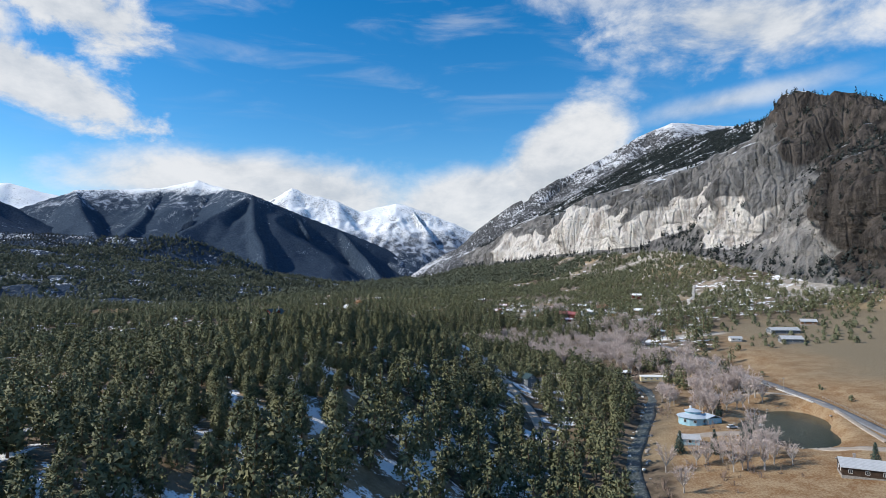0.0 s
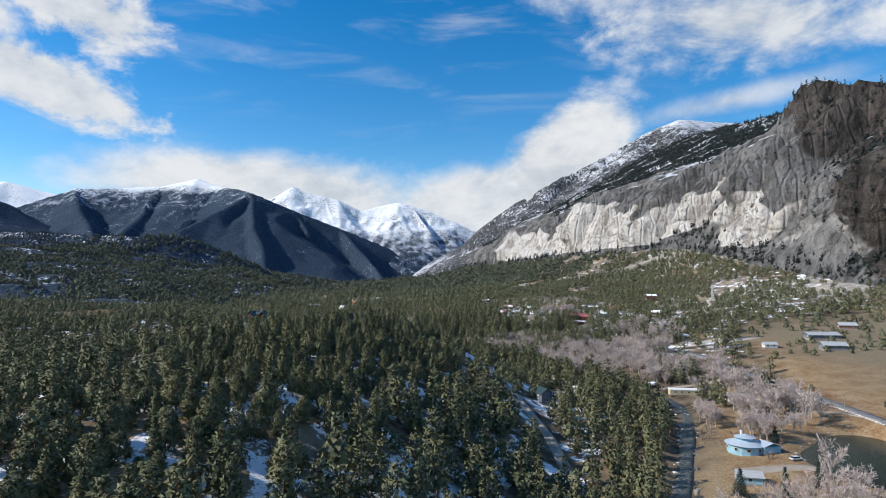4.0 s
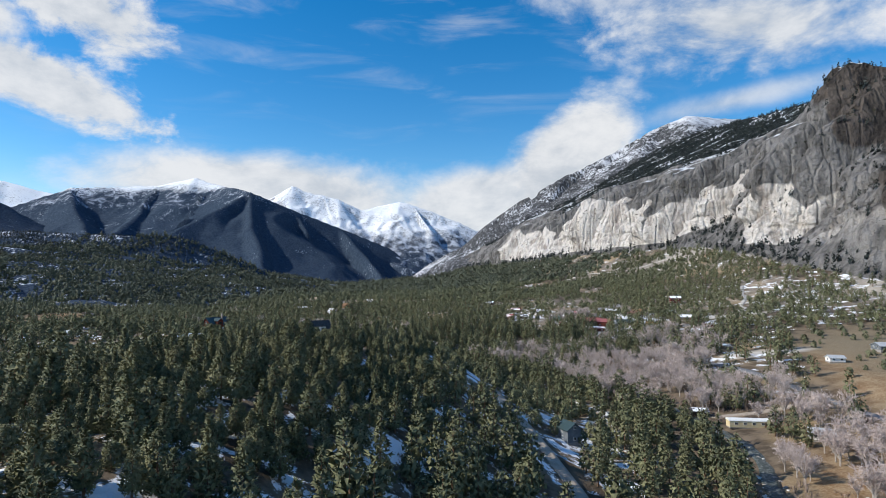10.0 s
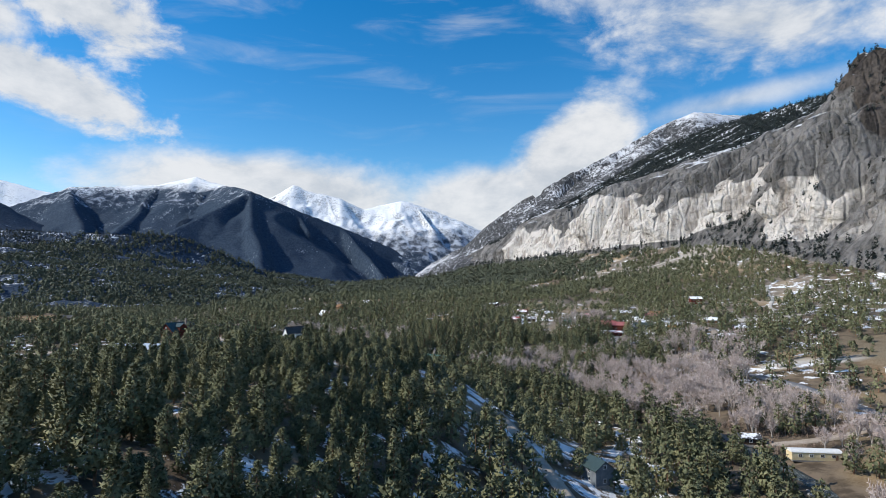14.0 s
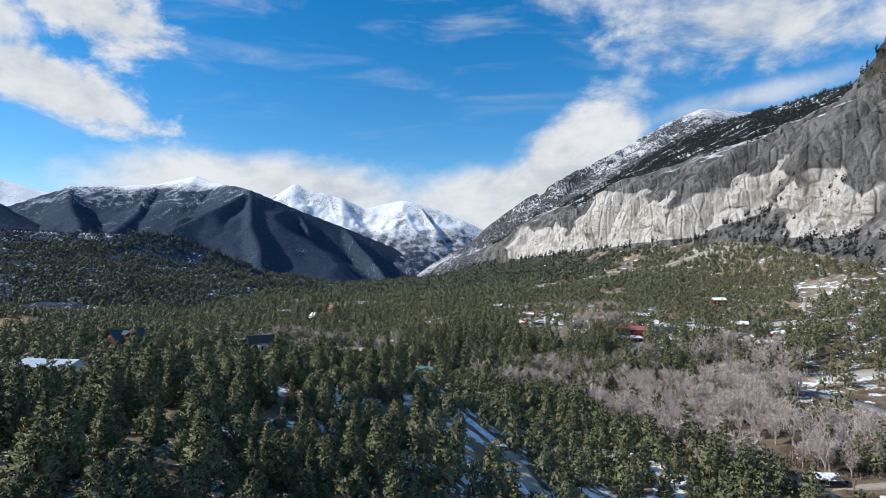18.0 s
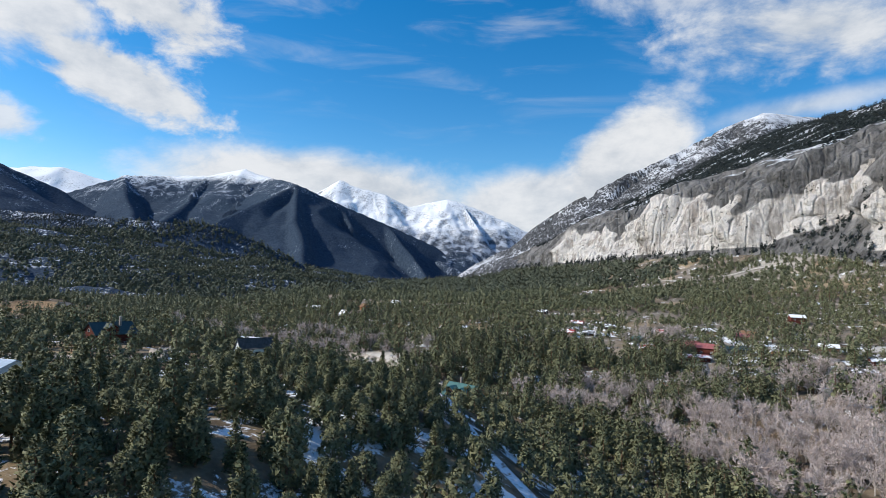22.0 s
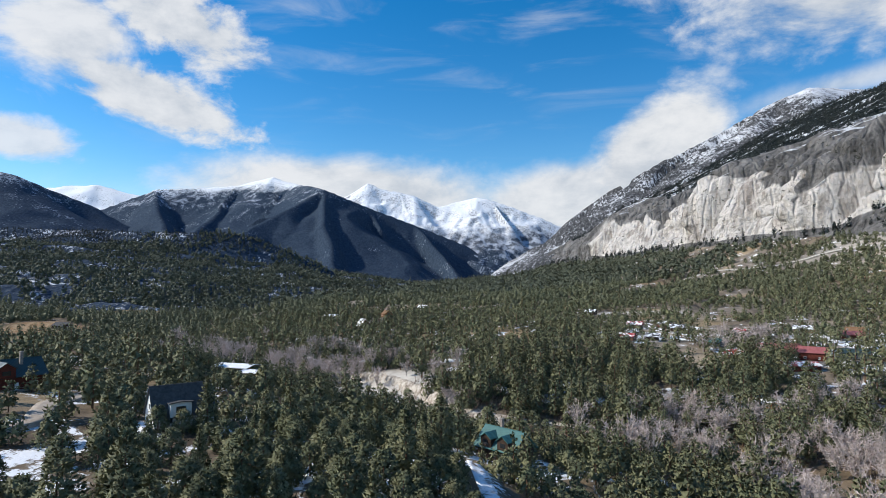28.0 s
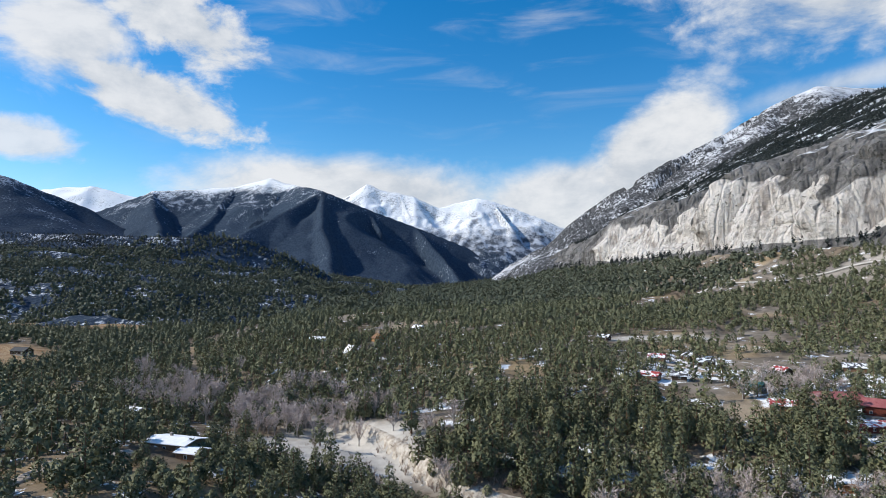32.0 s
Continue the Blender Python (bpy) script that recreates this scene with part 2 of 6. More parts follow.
def mat_cliff():
    """Pale weathered granite, white on the lower wall, brown where it is broken. Cloud shade is painted into the greyer
    upper rock and darkens the brown.
    """
    m, N, b = material("pale_cliff_rock", 0.95, 0.1)
    g = N.add("ShaderNodeNewGeometry")
    p = g.outputs["Position"]
    sep, nor = N.add("ShaderNodeSeparateXYZ"), N.add("ShaderNodeSeparateXYZ")
    N.link(p, sep.inputs[0])
    N.link(g.outputs["Normal"], nor.inputs[0])
    run = N.add("ShaderNodeMapping")
    run.inputs["Scale"].default_value = (1.0, 1.0, 0.22)
    N.link(p, run.inputs[0])
    streak, mid, fine = N.noise(run.outputs[0], 0.045, 8.0, 0.70), N.noise(p, 0.010, 6.0, 0.6), N.noise(p, 0.13, 5.0, 0.68)
    att = N.add("ShaderNodeAttribute", attribute_name="cover")
    parts = N.add("ShaderNodeSeparateColor")
    N.link(att.outputs["Color"], parts.inputs[0])
    white, wooded, brown = parts.outputs
    # greyer rock of the upper wall, with cloud shade put into its colour
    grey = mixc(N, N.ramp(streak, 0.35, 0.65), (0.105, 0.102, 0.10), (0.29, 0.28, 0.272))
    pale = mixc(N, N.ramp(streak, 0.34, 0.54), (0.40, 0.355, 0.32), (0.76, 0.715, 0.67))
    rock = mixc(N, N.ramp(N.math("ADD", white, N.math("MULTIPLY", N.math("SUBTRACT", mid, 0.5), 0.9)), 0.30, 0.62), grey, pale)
    dark = mixc(N, N.ramp(streak, 0.35, 0.65), (0.034, 0.031, 0.030), (0.13, 0.112, 0.10))
    rock = mixc(N, N.ramp(N.math("ADD", brown, N.math("MULTIPLY", N.math("SUBTRACT", mid, 0.5), 1.0)), 0.35, 0.65), rock, dark)
    woods = mixc(N, N.ramp(fine, 0.54, 0.72), (0.020, 0.026, 0.026), (0.18, 0.18, 0.185))
    snow = N.math("MULTIPLY", N.ramp(N.math("ADD", N.math("MULTIPLY", mid, 0.5), N.math("MULTIPLY", fine, 0.5)), 0.545, 0.585), N.ramp(nor.outputs[2], 0.62, 0.80))
    woods = mixc(N, snow, woods, (0.80, 0.82, 0.86))
    w = N.ramp(N.math("ADD", wooded, N.math("MULTIPLY", N.math("SUBTRACT", mid, 0.5), 0.8)), 0.38, 0.60)
    col = mixc(N, w, rock, woods)
    ledge = N.math("MULTIPLY", N.ramp(nor.outputs[2], 0.80, 0.90), N.ramp(mid, 0.50, 0.56))
    # dark scrub rooted in the cracks
    scrub = N.math("MULTIPLY", N.ramp(N.noise(p, 0.16, 3.0, 0.6), 0.60, 0.66), N.ramp(N.noise(p, 0.016, 4.0, 0.6), 0.50, 0.62))
    col = mixc(N, N.math("MULTIPLY", scrub, 0.85), col, (0.035, 0.040, 0.026))
    N.link(mixc(N, N.math("MULTIPLY", ledge, N.ramp(sep.outputs[2], 230, 330)), col, (0.80, 0.82, 0.86)), b.inputs["Base Color"])
    crack = N.add("ShaderNodeTexVoronoi", feature="DISTANCE_TO_EDGE")
    crack.inputs["Scale"].default_value = 0.055
    N.link(run.outputs[0], crack.inputs["Vector"])
    joints = N.ramp(crack.outputs["Distance"], 0.0, 0.16)
    bumped(N, b, N.math("ADD", N.math("ADD", N.math("MULTIPLY", streak, 3.0), N.math("MULTIPLY", fine, 2.0)), N.math("MULTIPLY", joints, 0.7)), 1.0, 5.0)
    return m


M_GROUND = mat_ground()
M_CLIFF = mat_cliff()
# the next three keep the default woods, blued to stand for distance haze
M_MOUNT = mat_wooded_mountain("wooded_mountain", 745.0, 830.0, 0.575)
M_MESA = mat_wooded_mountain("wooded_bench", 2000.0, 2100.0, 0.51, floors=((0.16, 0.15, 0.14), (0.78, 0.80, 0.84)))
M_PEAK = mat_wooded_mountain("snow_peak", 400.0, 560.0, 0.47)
M_BALD = mat_wooded_mountain("bald_peak", 880.0, 1100.0, 0.49, ((0.035, 0.038, 0.042), (0.11, 0.11, 0.115)), ((0.36, 0.37, 0.40), (0.66, 0.68, 0.72)))
M_BARK = mat_plain("pine_bark", (0.10, 0.06, 0.04), (0.22, 0.13, 0.085), 3.0, 0.95, bump=0.05)
M_PINE = mat_leaf("pine_needles", (0.030, 0.039, 0.024), (0.178, 0.194, 0.104), (0.240, 0.226, 0.120))
M_FAR_PINE = mat_leaf("far_needles", (0.064, 0.074, 0.043), (0.150, 0.160, 0.090), (0.190, 0.180, 0.104))
M_FAR_DARK = mat_leaf("far_dark_needles", (0.056, 0.068, 0.046), (0.110, 0.124, 0.080), (0.138, 0.138, 0.092))
M_HIGH_PINE = mat_leaf("high_needles", (0.016, 0.024, 0.026), (0.040, 0.050, 0.048), (0.055, 0.062, 0.054))
M_TWIG = mat_plain("bare_twigs", (0.40, 0.325, 0.295), (0.62, 0.53, 0.49), 0.4, 0.9)
M_BRUSH = mat_plain("bare_brush", (0.15, 0.105, 0.08), (0.36, 0.28, 0.235), 0.3, 0.95)
M_PALE_BARK = mat_plain("cottonwood_bark", (0.30, 0.26, 0.23), (0.52, 0.47, 0.42), 2.0, 0.9, bump=0.05)


# ---------------------------------------------------------------- the lie of the land
TABLE = np.random.RandomState(7).rand(256, 256)


def lattice(x, y):
    """Smooth value noise in 0..1."""
    xi, yi = np.floor(x).astype(int), np.floor(y).astype(int)
    fx, fy = x - xi, y - yi
    fx, fy = fx * fx * (3 - 2 * fx), fy * fy * (3 - 2 * fy)
    a, b = TABLE[xi % 256, yi % 256], TABLE[(xi + 1) % 256, yi % 256]
    c, d = TABLE[xi % 256, (yi + 1) % 256], TABLE[(xi + 1) % 256, (yi + 1) % 256]
    return (a * (1 - fx) + b * fx) * (1 - fy) + (c * (1 - fx) + d * fx) * fy


def fbm(x, y, size, octaves=4, gain=0.5):
    """Layered noise about zero, its largest waves size metres long."""
    total, amp, norm = 0.0, 1.0, 0.0
    for k in range(octaves):
        total = total + amp * (lattice(x / size + 17.3 * k, y / size + 9.1 * k) - 0.5)
        norm, amp, size = norm + amp, amp * gain, size / 2.03
    return total / norm


def ridged(x, y, size, octaves=4):
    total, amp, norm = 0.0, 1.0, 0.0
    for k in range(octaves):
        total = total + amp * (1 - np.abs(2 * lattice(x / size + 31.7 * k, y / size + 5.9 * k) - 1))
        norm, amp, size = norm + amp, amp * 0.5, size / 2.1
    return total / norm


def smooth(v, lo, hi):
    t = np.clip((v - lo) / (hi - lo), 0, 1)
    return t * t * (3 - 2 * t)


CREEK = [(40, -300, 16), (50, 60, 21), (72, 223, 26), (96, 290, 27.5), (119, 343, 29), (134, 398, 31), (118, 520, 34), (80, 600, 36),
         (20, 615, 37), (-30, 630, 38), (-75, 680, 39), (-130, 735, 41), (-230, 800, 46), (-420, 1100, 50), (-560, 1700, 56),
         (-600, 2600, 66), (-350, 4200, 110), (-300, 7000, 150)]


def along(line, x, y):
    """Distance to a line in the plan, the height there, and which side: +1 to the right of its way."""
    best = np.full(np.shape(x), 1e9)
    zz, side = np.zeros(np.shape(x)), np.ones(np.shape(x))
    for (x0, y0, z0), (x1, y1, z1) in zip(line, line[1:]):
        dx, dy = x1 - x0, y1 - y0
        t = np.clip(((x - x0) * dx + (y - y0) * dy) / (dx * dx + dy * dy), 0, 1)
        d = np.hypot(x - x0 - t * dx, y - y0 - t * dy)
        near = d < best
        best = np.where(near, d, best)
        zz = np.where(near, z0 + t * (z1 - z0), zz)
        side = np.where(near, np.where(dy * (x - x0) - dx * (y - y0) > 0, 1.0, -1.0), side)
    return best, zz, side


# foot of the cliffs: y, x, height
FOOT_Y = [-600, 400, 600, 750, 850, 1026, 1120, 1300, 1550, 1916, 2300, 2700, 3000, 3600]
FOOT_X = [900, 640, 530, 465, 445, 432, 428, 350, 278, 195, 110, 25, -20, -60]
FOOT_Z = [60, 75, 92, 105, 122, 150, 165, 167, 166, 166, 166, 168, 172, 175]
POND = (168.0, 291.0, 30.5)


def pond_reach(x, y):
    """1 on the pond's shore, less inside."""
    u, v = (x - POND[0]) * 0.5 + (y - POND[1]) * 0.866, (x - POND[0]) * 0.866 - (y - POND[1]) * 0.5
    wob = 1 + 0.10 * np.sin(3 * np.arctan2(v, u) + 0.7)
    return np.hypot(u / 41.0, v / 19.5) / wob


def ground_z(x, y):
    x, y = np.asarray(x, float), np.asarray(y, float)
    d, zc, side = along(CREEK, x, y)
    r = np.maximum(d - 12, 0)
    rise = np.interp(y, [350, 650], [10, 30])
    z_right = zc + 1.0 + rise * (1 - np.exp(-r / 130)) + fbm(x, y, 90, 3) * np.clip(r / 25, 0, 4)
    foot_x, foot_z = np.interp(y, FOOT_Y, FOOT_X), np.interp(y, FOOT_Y, FOOT_Z)
    off = foot_x - x
    z_right += np.maximum(foot_z - zc - 1 - rise, 0) * np.exp(-np.maximum(off, 0) / 170) * smooth(r, 0, 120)
    z_right += np.maximum(-off, 0) * 0.10
    d0 = np.interp(y, [0, 220, 380, 450, 510, 545, 600], [15, 20, 48, 55, 62, 40, 8])
    wide = np.interp(y, [220, 380, 450, 520, 560, 800], [112, 115, 106, 88, 84, 190])
    top = np.interp(y, [-300, 0, 170, 280, 390, 450, 500, 600, 750], [60, 65, 68, 74, 71.5, 71.5, 70.5, 65, 61]) - 10 * smooth(-x, 95, 190) * smooth(y, 60, 200) * (1 - smooth(y, 380, 470))
    top = np.maximum(top, zc + 8) - 0.02 * np.maximum(-x - 250, 0) * (y < 900)
    top = np.maximum(top, zc + 5)
    up = smooth(d, d0, d0 + wide)
    z_left = zc + 1.0 + (top - zc - 1) * up + (fbm(x, y, 70, 4) * 9 - 3.0 * ridged(x, y, 45, 2) + 2.2) * up
    z = np.where(side > 0, z_right, z_left)
    # the creek's own bed, and the raw bank on its outer bend
    z = z - 1.6 * (1 - smooth(d, 3.5, 9))
    bank = smooth(d, 11, 14.5) * (side > 0) * smooth(y, 625, 660) * (1 - smooth(y, 712, 745)) * (1 - smooth(x, -10, 30))
    z = z + 6.6 * bank - 0.6 * (side > 0) * smooth(d, 26, 12) * bank
    # the raw spoil mound inside the bend, cut by rills
    mound = smooth(1 - np.hypot((x + 92) / 40, (y - 674) / 24), 0.0, 0.75)
    z = z + mound * (4.2 - 1.6 * ridged(x + 0.5 * y, y * 0.35, 9, 2))
    flat = smooth(pond_reach(x, y), 1.5, 1.12)
    z = z * (1 - flat) + (POND[2] + 0.5) * flat
    # the valley road's even grade
    road = smooth(np.abs(x - np.interp(y, [100, 190, 263, 320, 375, 432, 500], [182, 190, 197, 207, 206, 203, 200])), 34, 9) * smooth(y, 90, 150) * smooth(y, 520, 460)
    road = road * smooth(pond_reach(x, y), 1.05, 1.14)
    z = z * (1 - road) + np.interp(y, [90, 250, 400, 520], [31.5, 33.5, 38.5, 44.0]) * road
    z = z - 2.5 * smooth(pond_reach(x, y), 1.06, 0.9)
    return z


def from_grid(name, X, Y, Z, mat, covers=None):
    """A smooth sheet over a grid of places; covers: three weights a corner, for the material."""
    nu, nv = X.shape
    verts = np.stack([X, Y, Z], -1).reshape(-1, 3)
    i = np.arange(nu * nv).reshape(nu, nv)
    quads = np.stack([i[:-1, :-1], i[1:, :-1], i[1:, 1:], i[:-1, 1:]], -1).reshape(-1, 4)
    return raw_mesh(name, verts, quads, mat, covers)


def raw_mesh(name, verts, faces, mat, covers=None, flat=False, normals=None):
    """A mesh from arrays: faces all of one number of corners."""
    me = bpy.data.meshes.new(name)
    n, k = faces.shape
    me.vertices.add(len(verts))
    me.vertices.foreach_set("co", np.ascontiguousarray(verts, np.float32).ravel())
    me.loops.add(n * k)
    me.loops.foreach_set("vertex_index", np.ascontiguousarray(faces, np.int32).ravel())
    me.polygons.add(n)
    me.polygons.foreach_set("loop_start", np.arange(0, n * k, k, dtype=np.int32))
    me.polygons.foreach_set("use_smooth", np.full(n, not flat))
    if covers is not None:
        at = me.color_attributes.new("cover", "FLOAT_COLOR", "POINT")
        c = np.ones((len(verts), 4), np.float32)
        c[:, :3] = covers.reshape(-1, 3)
        at.data.foreach_set("color", c.ravel())
    me.materials.append(mat)
    me.update(calc_edges=True)
    me.validate()
    if normals is not None:
        me.normals_split_custom_set_from_vertices(normals)
    return me


def spaced(stops):
    """Grid lines: from stop to stop with the given step."""
    out = []
    for (a, step), (b, _) in zip(stops, stops[1:]):
        out += list(np.linspace(a, b, max(int(round((b - a) / step)), 1), endpoint=False))
    return np.array(out + [stops[-1][0]])


def meadow_weight(x, y):
    """Open grass: the big meadow, the paddocks by the creek and the far hay fields."""
    d, zc, side = along(CREEK, x, y)
    big = smooth(fbm(x, y, 120, 3) * 60 + (x - 205 - 0.38 * (y - 380)), -15, 15) * (1 - smooth(y, 560, 640)) * smooth(y, 200, 260)
    low = smooth(d, 10, 18) * (side > 0) * (1 - smooth(y, 330, 420)) * 0.9
    hay = smooth(1.0 - np.hypot((x + 465 + 0.3 * (y - 835)) / 72, (y - 835) / 100), -0.05, 0.1)
    hay2 = smooth(1.0 - np.hypot((x + 640) / 110, (y - 1180) / 70), -0.05, 0.1)
    far = smooth(1.0 - np.hypot((x + 560) / 190, (y - 2350) / 130), -0.05, 0.1)
    return np.clip(np.maximum.reduce([big * (side > 0), low, hay, hay2, far]), 0, 1)


def build_ground():
    xs = spaced([(-6500, 700), (-2500, 160), (-900, 40), (-300, 12), (-160, 4.2), (230, 8), (520, 25), (900, 150), (2500, 700), (6500, 1)])
    ys = spaced([(-2500, 500), (-300, 40), (0, 9), (90, 4.2), (480, 5.0), (800, 12), (1300, 30), (2600, 120), (6500, 1)])
    X, Y = np.meshgrid(xs, ys, indexing="ij")
    Z = ground_z(X, Y)
    d, zc, side = along(CREEK, X, Y)
    meadow = meadow_weight(X, Y)
    snowy = np.where(side < 0, np.interp(Y, [400, 560], [0.95, 0.82]), 0.80) + 0.35 * fbm(X, Y, 160, 2)
    # less snow on the left ridge, darkening it in place of cloud shade
    snowy = snowy - 0.05 * (side < 0) * smooth(X, -20, -60) * (Y < 420)
    snowy = snowy * (1 - 0.06 * (side < 0) * smooth(Y, 420, 470) * smooth(X, -30, -70))
    snowy = np.where((side > 0) & (Y < 450), 0.15, snowy) * smooth(d, 12, 40) * (1 - meadow)
    sand = (1 - smooth(d, 8, 20)) * smooth(Y, 640, 670) * (1 - smooth(Y, 710, 740))
    sand = np.maximum(sand, 0.95 * (d < 40) * smooth(1 - np.hypot((X + 92) / 50, (Y - 680) / 36), -0.1, 0.2))
    sand = np.maximum(sand, (side > 0) * smooth(d, 5, 8) * smooth(d, 15, 13) * smooth(Y, 625, 655) * smooth(Y, 795, 760) * smooth(X, 30, -5))
    off = np.interp(Y, FOOT_Y, FOOT_X) - X
    talus = 0.60 * smooth(off, 150, 20) * smooth(Y, 1330, 1150) * smooth(Y, 640, 720) * smooth(fbm(X, Y, 70, 3), -0.16, 0.06)
    fan = 0.20 * (side > 0) * smooth(Y, 640, 720) * smooth(fbm(X, Y, 50, 3), -0.08, 0.14)
    sand = np.maximum.reduce([sand, talus, fan])
    for ex, ey, ra, rb in ((105, 910, 48, 17), (275, 702, 44, 11), (232, 556, 36, 10)):
        sand = np.maximum(sand, smooth(1 - np.hypot((X - ex) / ra, (Y - ey) / rb), -0.1, 0.3) * 0.9)
    for ex, ey, ra, rb in ((-45, 738, 32, 15), (14, 656, 26, 9), (100, 650, 30, 14), (95, 800, 50, 40), (165, 745, 60, 60), (7, 536, 9, 6), (-40, 452, 14, 9), (-22, 470, 10, 6)):
        snowy = snowy + 0.28 * smooth(1 - np.hypot((X - ex) / ra, (Y - ey) / rb), -0.1, 0.4)
    me = from_grid("ground", X, Y, Z, M_GROUND, np.stack([meadow, np.clip(snowy, 0, 1.2), np.clip(sand, 0, 1)], -1))
    tagged(new("ground", me), "dry valley ground with brown grass and patchy old snow", "ground", kind="structure")


build_ground()


# ---------------------------------------------------------------- mountains
def crest_field(X, Y, crests, ease=0.00013):
    """Heights that fall away from crest lines: each a list of (x, y, z) and the fall per metre."""
    Z, D = np.full(X.shape, -1e9), np.zeros(X.shape)
    for line, fall in crests:
        for (x0, y0, z0), (x1, y1, z1) in zip(line, line[1:]):
            dx, dy = x1 - x0, y1 - y0
            t = np.clip(((X - x0) * dx + (Y - y0) * dy) / (dx * dx + dy * dy), 0, 1)
            d = np.hypot(X - x0 - t * dx, Y - y0 - t * dy)
            z = z0 + t * (z1 - z0) - fall * d * (1 - ease * np.minimum(d, 1500))
            D = np.where(z > Z, d, D)
            Z = np.maximum(Z, z)
    return Z, D


def mountain_z(X, Y, crests, carve, size, crag, behind=None):
    wx, wy = X + fbm(X, Y, 420, 3) * 170, Y + fbm(Y, X, 420, 3) * 170
    Z, D = crest_field(X + (wx - X) * 0.35, Y + (wy - Y) * 0.35, crests, 0.0 if behind else 0.00013)
    Z = Z - carve * np.clip(D / 220, 0, 1) * (1.0 - ridged(wx, wy, size, 5)) * 1.6
    if behind:
        Z = Z - 0.6 * np.maximum(Y - behind[0] - behind[1] * np.maximum(X, 0), 0)
    return Z + fbm(X, Y, 110, 4) * crag * 2


def mountain(name, label, box, step, crests, mat, carve=60.0, size=330.0, crag=10.0, behind=None):
    x0, x1, y0, y1 = box
    X, Y = np.meshgrid(np.arange(x0, x1, step), np.arange(y0, y1, step), indexing="ij")
    me = from_grid(name, X, Y, np.maximum(mountain_z(X, Y, crests, carve, size, crag, behind), -60), mat)
    return tagged(new(name, me), label, "mountain", kind="structure")


BENCH = [([(-3000, 1750, 300), (-2200, 2050, 305), (-1532, 2247, 296), (-1340, 2247, 283), (-1177, 2297, 283), (-1065, 2347, 287), (-968, 2400, 262), (-842, 2450, 205), (-690, 2500, 128), (-600, 2520, 80)], 0.56),
         ([(-1532, 2247, 296), (-1600, 2700, 300)], 0.2)]
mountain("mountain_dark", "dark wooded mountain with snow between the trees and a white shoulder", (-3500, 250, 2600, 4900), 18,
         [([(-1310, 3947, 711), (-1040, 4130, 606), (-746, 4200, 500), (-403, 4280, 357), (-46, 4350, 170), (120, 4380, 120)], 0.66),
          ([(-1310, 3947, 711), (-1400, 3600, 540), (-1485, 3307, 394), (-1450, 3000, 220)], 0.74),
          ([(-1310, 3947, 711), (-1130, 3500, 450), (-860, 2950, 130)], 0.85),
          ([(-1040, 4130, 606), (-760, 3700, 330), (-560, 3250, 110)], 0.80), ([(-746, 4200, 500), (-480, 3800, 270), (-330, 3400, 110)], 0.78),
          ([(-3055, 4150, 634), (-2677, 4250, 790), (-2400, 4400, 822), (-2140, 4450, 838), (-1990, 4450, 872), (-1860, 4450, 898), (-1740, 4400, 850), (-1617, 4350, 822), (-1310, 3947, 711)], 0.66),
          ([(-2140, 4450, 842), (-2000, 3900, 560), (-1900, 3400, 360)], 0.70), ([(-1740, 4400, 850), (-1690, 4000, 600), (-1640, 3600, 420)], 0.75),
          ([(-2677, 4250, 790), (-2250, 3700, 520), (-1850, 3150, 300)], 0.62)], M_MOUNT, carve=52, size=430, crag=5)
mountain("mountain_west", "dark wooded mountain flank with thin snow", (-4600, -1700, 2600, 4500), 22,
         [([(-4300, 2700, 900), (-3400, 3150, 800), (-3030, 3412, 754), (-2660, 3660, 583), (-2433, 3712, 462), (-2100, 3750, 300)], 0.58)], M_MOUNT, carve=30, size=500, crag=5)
mountain("snow_peaks", "high snow covered peaks with rocky ribs", (-2000, 700, 3800, 4990), 13,
         [([(-1750, 4850, 640), (-1420, 4850, 800), (-1259, 4860, 905), (-1130, 4850, 850), (-985, 4820, 815), (-872, 4800, 782), (-697, 4800, 700),
            (-560, 4850, 738), (-390, 4850, 770), (-265, 4840, 742), (-50, 4800, 660), (208, 4750, 540), (600, 4700, 420)], 0.78),
          ([(-985, 4820, 815), (-860, 4560, 600), (-720, 4350, 430)], 0.75), ([(-390, 4850, 770), (-330, 4600, 570), (-250, 4380, 380)], 0.75),
          ([(-265, 4840, 742), (-120, 4560, 520), (-20, 4360, 330)], 0.75)], M_PEAK, carve=60, size=190, crag=10)
mountain("hazy_peak", "far snowy peak", (-4300, -2500, 4300, 4900), 26,
         [([(-4300, 4700, 900), (-3450, 4650, 920), (-3080, 4640, 815), (-2700, 4640, 700)], 0.6)], M_PEAK)
mountain("wooded_bench", "low wooded bench hill with snow under the pines", (-3000, -420, 1150, 2900), 12, BENCH, M_MESA, carve=22, size=200, crag=5)
mountain("bald_peak", "bare mountain peak dusted with snow", (-150, 3000, 2450, 3900), 13,
         [([(-30, 2900, 150), (121, 2900, 330), (267, 2950, 445), (550, 2982, 615), (805, 3050, 755), (1040, 3090, 890), (1217, 3104, 965), (1350, 3150, 975), (1700, 3250, 985), (2300, 3400, 900), (3000, 3500, 800)], 0.62)],
         M_BALD, carve=40, size=260, crag=7, behind=(2930, 0.2))

